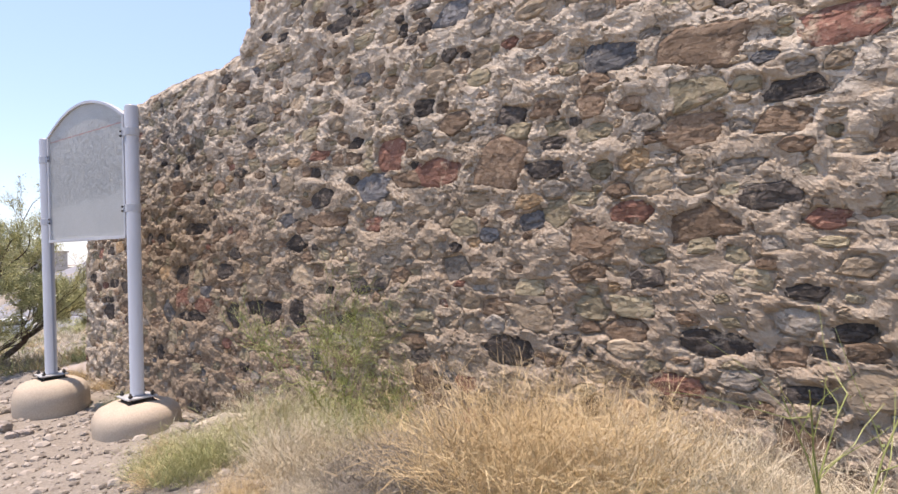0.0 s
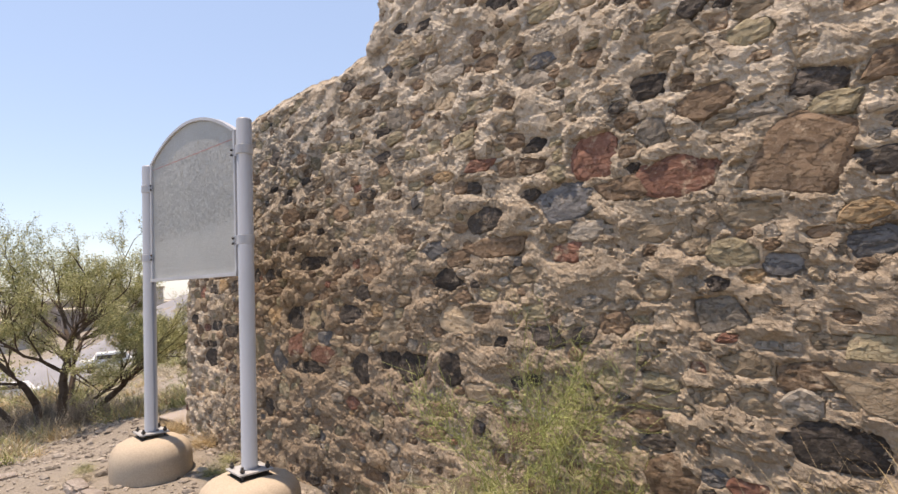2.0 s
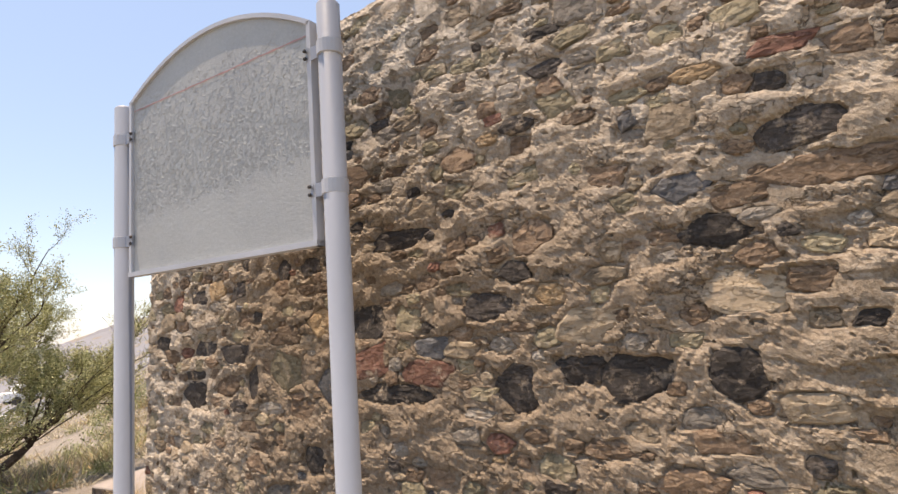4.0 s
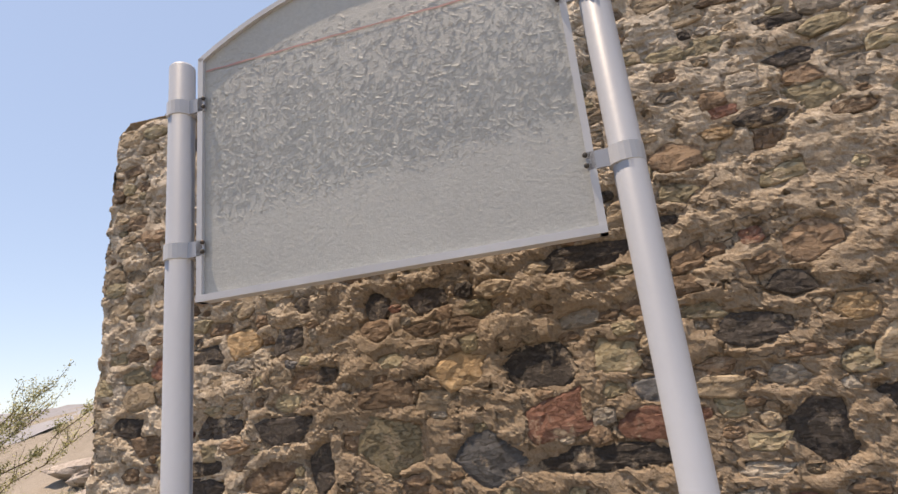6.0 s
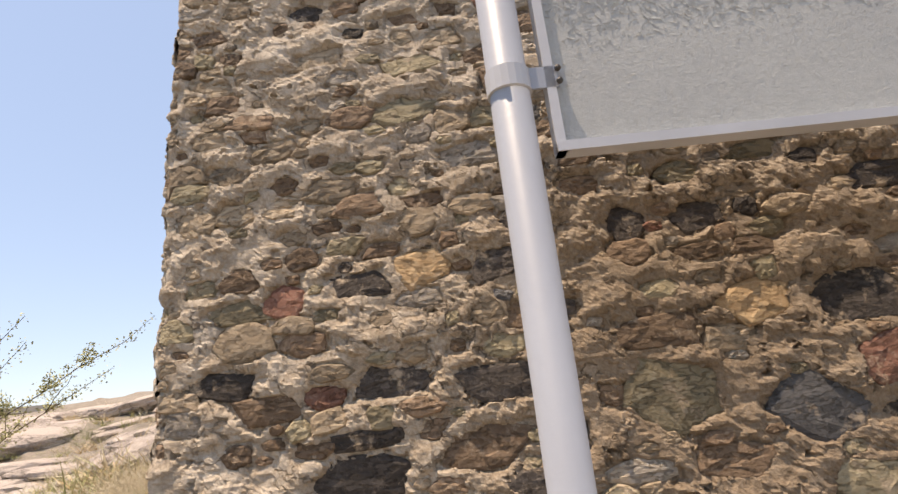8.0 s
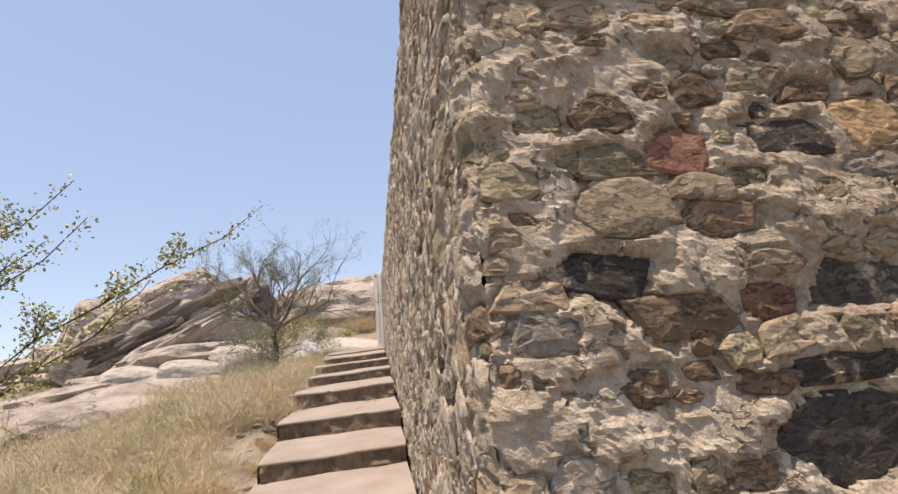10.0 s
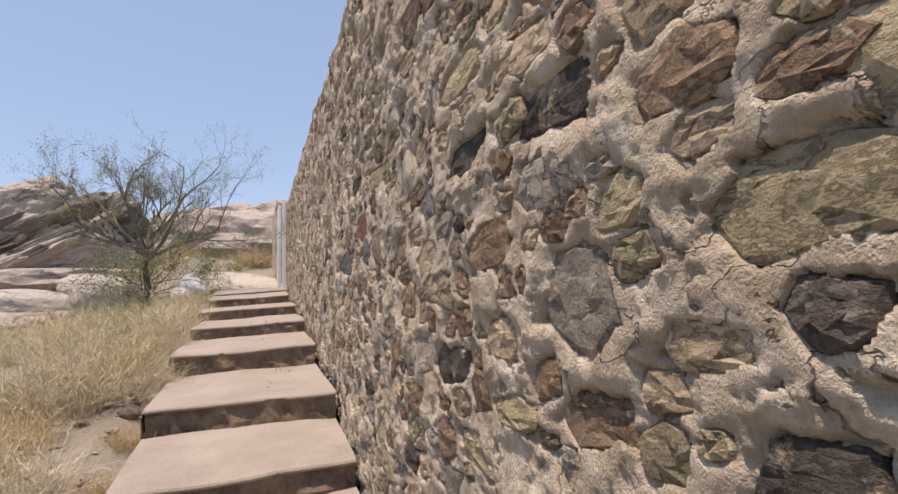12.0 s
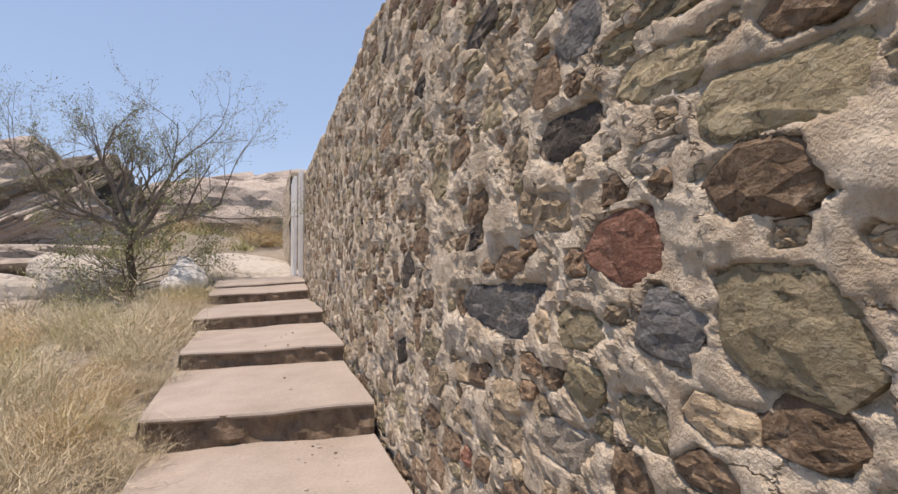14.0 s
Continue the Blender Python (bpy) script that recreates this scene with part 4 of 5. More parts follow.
# ---------------------------------------------------------------- rocks
def boulder(name, at, size, turn, seed, material, label, category="boulder", group="", box=3.0, strata=0.10, rough=0.10, level=4):
    """A weathered block: a rounded box with broken layers and cracks."""
    bm = bmesh.new()
    bmesh.ops.create_icosphere(bm, subdivisions=level, radius=1.0)
    off = Vector((seed * 3.7, seed * 1.3, 0))
    for v in bm.verts:
        d = v.co.normalized()
        m = (abs(d.x) ** box + abs(d.y) ** box + abs(d.z) ** box) ** (-1 / box)
        p = d * m
        k = 1 + rough * noise.fractal(p * 1.5 + off, 0.9, 2.0, 5)
        k -= rough * 0.9 * max(0.0, 0.25 - abs(noise.noise(p * 1.9 + off * 2)))
        lay = terrace(p.z * 0.5 + 0.12 * noise.noise(p * 1.2 + off), 4.0)
        side = 1 + strata * noise.noise(Vector((lay * 23.0, seed, 0)))
        p = Vector((p.x * side, p.y * side, p.z)) * k
        v.co = Vector((p.x * size[0], p.y * size[1], p.z * size[2]))
    bmesh.ops.transform(bm, matrix=pose(0, 0, 0, *turn), verts=bm.verts)
    ob = part(name, bm, material, None, smooth=False)
    ob.location = at
    return tagged(ob, label, category, group)


def build_rocks():
    G = "boulders on the hillside"
    rng = random.Random(3)
    # the great tilted slabs, broken along dark layers
    for k, (x, y, z, a, b_, c, tilt) in enumerate(((-6.3, 16.6, 3.75, 1.85, 1.4, 0.80, -28), (-5.3, 16.0, 2.95, 1.9, 1.3, 0.45, -25), (-4.5, 16.7, 4.1, 1.2, 1.0, 0.55, -18), (-4.0, 16.0, 3.0, 1.2, 0.9, 0.4, -16), (-7.6, 15.9, 2.8, 1.1, 0.9, 0.4, -20))):
        boulder("boulder", (x, y, z), (a, b_, c), (6, tilt, 6 + 3 * k), 1 + k, ROCK, "tilted pale grey slab of layered rock on the slope", group=G, box=6.0, strata=0.02, rough=0.12, level=5)
    # rock filling the gaps and undersides, with their shade put into its dark colour
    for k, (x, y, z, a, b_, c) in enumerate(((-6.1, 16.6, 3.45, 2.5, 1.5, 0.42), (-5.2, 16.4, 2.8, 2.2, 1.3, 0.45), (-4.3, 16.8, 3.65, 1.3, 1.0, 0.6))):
        boulder("boulder", (x, y, z), (a, b_, c), (0, -24, 6), 20 + k, DARKROCK, "broken rock coloured dark for the shade between tilted slabs", group=G, box=5.0, strata=0.08, rough=0.2)
    for k in range(6):
        x, z = -5.6 + 0.2 * k + rng.uniform(-0.35, 0.25), 2.5 + 0.22 * k
        boulder("boulder", (x, 15.15 + 0.1 * k, z), (rng.uniform(0.7, 1.35), 0.8, rng.uniform(0.08, 0.16)), (rng.uniform(-6, 6), rng.uniform(-42, -28), rng.uniform(-10, 16)), 120 + k, ROCK,
                "split plate of grey layered rock leaning on others", group=G, box=7.0, strata=0.05, rough=0.14)
    boulder("boulder", (-8.2, 17.2, 3.55), (0.85, 0.8, 0.95), (15, 20, 30), 4, ROCK, "upright grey boulder beside tilted slabs", group=G, box=5.0)
    boulder("boulder", (-9.3, 17.6, 2.9), (0.8, 0.6, 0.45), (0, 10, 10), 5, ROCK, "rounded grey boulder on the slope", group=G)
    for k in range(16):
        x = -4.6 + 6.2 * (k % 8) / 7 + rng.uniform(-0.4, 0.4)
        y = 20.0 + 3.2 * (k // 8) + rng.uniform(-0.8, 0.8)
        z = ground_z(x, y)
        sz = rng.uniform(0.9, 1.9)
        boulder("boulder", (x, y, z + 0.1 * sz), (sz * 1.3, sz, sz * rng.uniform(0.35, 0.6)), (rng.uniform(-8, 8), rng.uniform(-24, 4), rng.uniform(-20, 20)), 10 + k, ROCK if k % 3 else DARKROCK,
                "weathered grey layered boulder on the ridge", group=G, box=6.0, strata=0.06, rough=0.18)
    for k in range(48):
        x, y = rng.uniform(-16, -3.5), rng.uniform(7, 20)
        sz = rng.uniform(0.6, 1.7)
        boulder("boulder", (x, y, ground_z(x, y) - 0.06 * sz), (sz * 1.5, sz, sz * 0.22), (rng.uniform(-5, 5), rng.uniform(-12, 2), rng.uniform(0, 90)), 40 + k, ROCK,
                "low flat outcrop of grey rock in the grass", group=G, box=3.0, level=3)
    # smooth pale boulders above the grass
    for k, (x, y, z, a, b, c) in enumerate(((-2.75, 11.3, 1.98, 0.62, 0.5, 0.36), (-3.75, 11.2, 1.85, 0.7, 0.5, 0.3), (-4.9, 11.6, 1.8, 0.8, 0.6, 0.32), (-3.2, 12.6, 2.2, 0.7, 0.5, 0.3))):
        boulder("boulder", (x, y, z), (a, b, c), (0, 6, 20 * k), 60 + k, PALEROCK, "smooth rounded pale boulder above the dry grass", group="pale boulders", box=2.4, strata=0.02, rough=0.06)
    boulder("rock_slab", (-0.72, 12.1, 2.12), (0.85, 1.4, 0.32), (9, 4, 8), 70, PALEROCK, "broad smooth pale slab past the top step", "rock slab", box=3.0, strata=0.02, rough=0.05)
    for k, (x, y, z, a) in enumerate(((-1.40, 10.05, 2.06, 0.21), (-1.30, 9.85, 2.0, 0.16), (-1.5, 9.7, 1.93, 0.15), (-1.42, 10.1, 2.22, 0.11))):
        boulder("white_stone", (x, y, z), (a, a * 0.8, a * 0.8), (20 * k, 10, 30), 80 + k, WHITEROCK, "small broken lump of white plaster beside the stairs", "stone", "white lumps by the stairs", box=2.5, level=3)


WHITEROCK = rock_material("white_plaster", (0.62, 0.61, 0.58), (0.80, 0.79, 0.76))
build_rocks()


def flat_stone(at, size, turn, seed):
    boulder("flat_stone", at, size, (0, 0, turn), seed, ROCK, "flat broken stone lying on the gravel", "stone", "loose stones by the sign", box=5.0, strata=0.03, rough=0.06, level=3)


for k, (x, y, a, b, c) in enumerate(((1.38, -1.32, 0.17, 0.07, 0.045), (1.75, -1.28, 0.13, 0.06, 0.05), (1.62, -1.45, 0.09, 0.07, 0.03), (2.1, -1.2, 0.10, 0.05, 0.03), (0.3, -1.7, 0.12, 0.08, 0.03), (2.5, -1.6, 0.08, 0.06, 0.03), (3.75, -0.6, 0.1, 0.07, 0.04), (0.15, -0.35, 0.13, 0.1, 0.06))):
    flat_stone((x, y, ground_z(x, y) + c * 0.5), (a, b, c), 25 * k, 90 + k)


def build_gravel():
    rng = random.Random(8)
    soup = Soup()
    phi = (1 + 5 ** 0.5) / 2
    shape = [Vector(p).normalized() for p in ((-1, phi, 0), (1, phi, 0), (-1, -phi, 0), (1, -phi, 0), (0, -1, phi), (0, 1, phi), (0, -1, -phi), (0, 1, -phi), (phi, 0, -1), (phi, 0, 1), (-phi, 0, -1), (-phi, 0, 1))]
    tris = ((0, 11, 5), (0, 5, 1), (0, 1, 7), (0, 7, 10), (0, 10, 11), (1, 5, 9), (5, 11, 4), (11, 10, 2), (10, 7, 6), (7, 1, 8), (3, 9, 4), (3, 4, 2), (3, 2, 6), (3, 6, 8), (3, 8, 9), (4, 9, 5), (2, 4, 11), (6, 2, 10), (8, 6, 7), (9, 8, 1))
    for k in range(9200):
        if k < 7400:
            x, y = rng.uniform(-3, 6.5), rng.uniform(-3.2, -0.1)
        elif k < 8600:
            x, y = rng.uniform(-4, -1.1), rng.uniform(0.5, 8)
        else:
            x, y = -0.03 - abs(rng.gauss(0, 0.16)), rng.uniform(0.5, 9.8)
        if k >= 8600:
            i = max(i for i, q in enumerate(STEPS) if q[0] + 0.06 <= y)
            y2 = STEPS[i + 1][0] if i + 1 < len(STEPS) else STEPS[i][0] + 0.6
            z = STEPS[i][1] + 0.085 * (y - STEPS[i][0]) / (y2 + 0.12 - STEPS[i][0]) + 0.003
            r = rng.uniform(0.003, 0.011)
        else:
            z = ground_z(x, y)
            r = min(0.06, 0.004 + rng.expovariate(110))
        base = len(soup.v)
        sx, sy, sz = r * rng.uniform(0.8, 1.6), r * rng.uniform(0.7, 1.3), r * rng.uniform(0.4, 0.8)
        t = rng.uniform(0, 6.3)
        c, q = math.cos(t), math.sin(t)
        for p in shape:
            a, b = p.x * sx * rng.uniform(0.8, 1.2), p.y * sy * rng.uniform(0.8, 1.2)
            soup.v.append(Vector((x + a * c - b * q, y + a * q + b * c, z + p.z * sz + sz * 0.3)))
        soup.f += [tuple(base + i for i in f) for f in tris]
    tagged(soup.make("gravel", PEBBLE), "loose grey and tan gravel scattered on the earth", "gravel", kind="stuff")


PEBBLE = leaf_material("pebble", (0.11, 0.092, 0.075), (0.40, 0.35, 0.295), 0.9)
build_gravel()


def build_ledge():
    """Low pale rendered footing that shows along the wall's foot."""
    v, f = [], []
    n, m = 110, 12
    for i in range(n + 1):
        for j in range(m + 1):
            x = 3.55 + 2.9 * i / n
            t = j / m
            w = 0.34 + 0.16 * noise.fractal(Vector((x * 1.3, 0, 5)), 1.0, 2.0, 3)
            y = 0.05 - (w + 0.05) * min(1.0, t * 1.35)
            z = ground_z(x, y) + 0.09 + 0.05 * noise.fractal(Vector((x * 2.2, t * 2, 1)), 1.0, 2.0, 4) - 0.25 * smoothstep(0.7, 1.0, t) - 0.1 * (smoothstep(3.9, 3.55, x) + smoothstep(6.1, 6.45, x))
            v.append((x, y, z))
    h = m + 1
    f = [(i * h + j, i * h + j + 1, (i + 1) * h + j + 1, (i + 1) * h + j) for i in range(n) for j in range(m)]
    ob = mesh_object("footing_ledge", v, f, LEDGE, WALL_SOUTH, "low pale cement footing ledge", smooth=True)


build_ledge()


# ---------------------------------------------------------------- grasses and shrubs
def tuft_mesh(name, material, n, height, spread, droop, width, seed, bends=4):
    rng = random.Random(seed)
    soup = Soup()
    for _ in range(n):
        a, r = rng.uniform(0, 6.283), spread * math.sqrt(rng.random())
        p = Vector((math.cos(a) * r, math.sin(a) * r, -0.03))
        lean = Vector((math.cos(a), math.sin(a), 0)) * rng.uniform(0.1, 0.75) + Vector((rng.gauss(0, 0.25), rng.gauss(0, 0.25), 0))
        d = (Vector((0, 0, 1)) + lean * 0.8).normalized()
        h = height * rng.uniform(0.45, 1.1)
        pts = [p.copy()]
        for k in range(bends):
            d = (d + Vector((rng.gauss(0, 0.52), rng.gauss(0, 0.52), rng.gauss(0, 0.3) - droop * (0.3 + 0.3 * k)))).normalized()
            p = p + d * h / bends
            pts.append(p.copy())
        side = Vector((rng.uniform(-1, 1), rng.uniform(-1, 1), 0.2)).normalized()
        soup.blade(pts, width * rng.uniform(0.7, 1.3), side)
        if rng.random() < 0.6:
            i = rng.choice((bends - 2, bends - 1))
            q, e = pts[i].copy(), (d + Vector((rng.gauss(0, 0.7), rng.gauss(0, 0.7), rng.gauss(0.2, 0.5)))).normalized()
            soup.blade([q, q + e * h * 0.12, q + e * h * 0.22 + Vector((0, 0, -0.01))], width * 0.8, side)
    me = bpy.data.meshes.new(name)
    me.from_pydata([tuple(v) for v in soup.v], [], soup.f)
    me.materials.append(material)
    return me


TUFTS = {
    "straw": [tuft_mesh("straw_tuft", STRAW, 760, 0.40, 0.17, 0.10, 0.0030, 100 + k) for k in range(3)],
    "pale": [tuft_mesh("pale_tuft", PALESTRAW, 760, 0.44, 0.21, 0.12, 0.0030, 110 + k) for k in range(3)],
    "green": [tuft_mesh("green_tuft", GREENGRASS, 560, 0.40, 0.19, 0.08, 0.0030, 120 + k) for k in range(3)],
    "dead": [tuft_mesh("dead_tuft", DEAD, 480, 0.30, 0.20, 0.15, 0.0042, 130 + k) for k in range(2)],
}
TUFTS["mound"] = [tuft_mesh("straw_mound", STRAW, 3600, 0.50, 0.30, 0.16, 0.0026, 140)]
TUFTS["snag"] = [tuft_mesh("dead_mound", DEAD, 1500, 0.36, 0.24, 0.16, 0.0036, 141)]
TUFT_LABELS = {"mound": "thick golden mound of tangled dry straw by the wall", "snag": "grey tangle of dead twigs beside golden straw", "straw": "bushy tuft of golden dry straw on the earth", "pale": "bushy tuft of pale bleached dry grass", "green": "tuft of half-green grass going dry", "dead": "low tangle of grey dead twigs"}
FAR_TUFTS = {"straw": tuft_mesh("far_straw", STRAW, 50, 0.42, 0.17, 0.16, 0.016, 150, 2), "pale": tuft_mesh("far_pale", PALESTRAW, 50, 0.46, 0.21, 0.20, 0.016, 151, 2), "green": tuft_mesh("far_green", GREENGRASS, 48, 0.40, 0.19, 0.14, 0.016, 152, 2)}
FIELD = {k: ([], []) for k in FAR_TUFTS}
VEG = random.Random(31)


def far_tuft(kind, x, y, size, up):
    """Grass too far to pick apart goes into one mesh for each kind."""
    me = FAR_TUFTS[kind]
    v, f = FIELD[kind]
    m = Matrix.LocRotScale((x, y, ground_z(x, y)), Euler((VEG.uniform(-0.12, 0.12), VEG.uniform(-0.12, 0.12), VEG.uniform(0, 6.28))), (size, size, size * up))
    b = len(v)
    co = np.empty(len(me.vertices) * 3)
    me.vertices.foreach_get("co", co)
    v.extend(co.reshape(-1, 3) @ np.array(m.to_3x3()).T + np.array(m.translation))
    f.extend(tuple(b + i for i in p.vertices) for p in me.polygons)


def tuft(kind, x, y, size=1.0, up=1.0):
    ob = new("dead_bush" if kind in ("dead", "snag") else "grass_tuft", VEG.choice(TUFTS[kind]))
    ob.location = (x, y, ground_z(x, y))
    ob.rotation_euler = (VEG.uniform(-0.12, 0.12), VEG.uniform(-0.12, 0.12), VEG.uniform(0, 6.28))
    ob.scale = (size, size, size * up)
    tagged(ob, TUFT_LABELS[kind], "dead bush" if kind in ("dead", "snag") else "grass", "dead bushes" if kind in ("dead", "snag") else "tufts of dry grass")


MOUNDS = ((6.93, -0.70, "mound", 1.30), (7.12, -0.66, "mound", 1.0), (6.45, -0.80, "snag", 1.0), (6.58, -0.95, "snag", 0.85), (7.05, -1.05, "snag", 0.75), (6.3, -0.98, "snag", 0.75), (6.2, -0.7, "straw", 0.75), (6.32, -0.6, "pale", 0.55), (7.3, -0.8, "straw", 0.6))


def grass_field():
    # in front of the long wall
    for x, y, kind, size in MOUNDS:
        tuft(kind, x, y, size)
    for _ in range(60):
        x = VEG.uniform(4.75, 9.0)
        y = -0.42 - 0.95 * VEG.random()
        if 6.25 < x < 7.3:
            continue
        kind = VEG.choices(["straw", "pale", "green", "dead"], [0.12, 0.12, 0.72, 0.04] if x < 6.1 else [0.12, 0.5, 0.34, 0.04])[0]
        tuft(kind, x, y, VEG.uniform(0.45, 0.8), VEG.uniform(0.7, 1.0))
    for _ in range(16):
        tuft("pale", VEG.uniform(7.2, 8.9), VEG.uniform(-0.7, -0.15), VEG.uniform(0.7, 1.05))
    for _ in range(14):
        tuft(VEG.choice(["green", "green", "pale"]), VEG.uniform(4.9, 6.0), VEG.uniform(-1.1, -0.5), VEG.uniform(0.7, 1.0))
    for x, y, kind, size in ((4.5, -0.95, "green", 0.55), (4.75, -1.15, "straw", 0.5), (4.95, -1.3, "green", 0.6), (2.0, -0.45, "green", 0.45), (2.25, -0.38, "green", 0.4), (1.1, -1.25, "pale", 0.4), (1.0, -0.2, "straw", 0.55),
                             (0.2, -0.25, "straw", 0.75), (0.0, -0.15, "straw", 0.6), (1.75, -0.25, "green", 0.35), (0.75, -1.15, "green", 0.35)):
        tuft(kind, x, y, size)
    # round the acacia
    for x, y, size in ((-3.3, -0.9, 1.5), (-2.8, -0.4, 1.3), (-3.6, -0.5, 1.6), (-3.1, -1.3, 1.1), (-2.7, -0.9, 1.0), (-3.9, -1.2, 1.4), (-2.9, 0.1, 1.3)):
        tuft("snag", x, y, size)
    for _ in range(1000):
        x, y = VEG.uniform(-13, -0.7), VEG.uniform(-5.0, 3.6)
        if x > -1.6 and y > -1.2:
            continue
        far_tuft(VEG.choices(["straw", "pale", "green"], [0.3, 0.4, 0.3])[0], x, y, VEG.uniform(0.5, 1.1), VEG.uniform(0.6, 1.0))
    # beside the stairs, thick along their edge
    for _ in range(112):
        y = VEG.uniform(2.8, 9.6)
        x = -1.2 - 2.6 * VEG.random() ** 1.4
        size = VEG.uniform(0.6, 1.5) * (0.8 if y < 4 else 1)
        tuft(VEG.choices(["pale", "straw", "green"], [0.72, 0.08, 0.20])[0], x - 0.12 * size, y, size, VEG.uniform(0.75, 1.05))
    for x, y, kind, size in ((-1.15, 4.15, "straw", 0.55), (-1.18, 3.6, "straw", 0.5), (-0.98, 7.72, "straw", 0.42), (-0.86, 7.74, "straw", 0.3), (-1.15, 5.2, "pale", 0.7), (-1.2, 6.2, "pale", 0.75), (-1.12, 8.6, "pale", 0.6), (-1.2, 9.3, "green", 0.6)):
        tuft(kind, x, y, size)
    # on the hillside
    for _ in range(700):
        x, y = VEG.uniform(-14, 0.2), VEG.uniform(9.8, 20)
        if -1.6 < x and y < 13.4:
            continue
        far_tuft(VEG.choices(["pale", "straw", "green"], [0.45, 0.2, 0.35])[0], x, y, VEG.uniform(0.6, 1.3), VEG.uniform(0.5, 0.9))
    for _ in range(1500):
        x, y = -5 - 42 * VEG.random() ** 1.9, VEG.uniform(-13, 11)
        far_tuft(VEG.choices(["straw", "pale", "green"], [0.2, 0.3, 0.5])[0], x, y, VEG.uniform(1.2, 2.4), VEG.uniform(0.5, 0.9))
    for _ in range(110):
        x, y = VEG.uniform(-9, -3), VEG.uniform(2.0, 10)
        far_tuft(VEG.choices(["pale", "straw"], [0.6, 0.4])[0], x, y, VEG.uniform(0.6, 1.1), 0.8)
    for x, y, size in ((-0.55, 14.4, 1.8), (-0.2, 14.8, 1.6), (-1.7, 17.5, 1.8), (-2.3, 17.0, 1.6)):
        tuft("straw", x, y, size)


grass_field()
for kind, (v, f) in FIELD.items():
    tagged(mesh_object("dry_grass", v, f, FAR_TUFTS[kind].materials[0]), "dry grass spread over the open slope", "grass", kind="stuff")


def grow(soup, leaves, rng, p, d, length, radius, depth, spread, up, leaf_size, leaf_n, twist=0.16, sides=5, bare=0.3):
    """One branch and what grows from it."""
    n = 5
    pts, radii = [p.copy()], [radius]
    for k in range(n):
        d = (d + Vector((rng.gauss(0, twist), rng.gauss(0, twist), rng.gauss(0, twist) + up * 0.12))).normalized()
        p = p + d * length / n
        pts.append(p.copy())
        radii.append(radius * (1 - 0.55 * (k + 1) / n))
    soup.tube(pts, radii, sides if depth > 1 else 3)
    if depth <= 1:
        for k in range(leaf_n):
            t = rng.uniform(0.15, 1.0) * n
            i = min(n - 1, int(t))
            q = pts[i].lerp(pts[i + 1], t - i) + Vector((rng.gauss(0, 1), rng.gauss(0, 1), rng.gauss(0, 1))) * leaf_size * 1.5
            leaves.leaf(q, Vector((rng.gauss(0, 1), rng.gauss(0, 1), rng.gauss(0.25, 0.8))).normalized(), leaf_size * rng.uniform(0.6, 1.3), rng)
    if depth == 0:
        return
    kids = rng.choice((3, 4)) if depth > 1 else rng.choice((3, 4, 5))
    for k in range(kids):
        t = bare + (1 - bare) * (k + rng.random()) / kids
        i = min(n - 1, int(t * n))
        q = pts[i].lerp(pts[i + 1], t * n - i)
        side = d.orthogonal().normalized()
        side = Matrix.Rotation(rng.uniform(0, 6.283), 3, d) @ side
        e = (d * (1 - spread) + side * spread + Vector((0, 0, up * 0.3))).normalized()
        grow(soup, leaves, rng, q, e, length * rng.uniform(0.5, 0.78), max(0.0012 if radius < 0.006 else 0.0028, radii[i] * 0.6), depth - 1, spread, up, leaf_size, leaf_n, twist, sides)


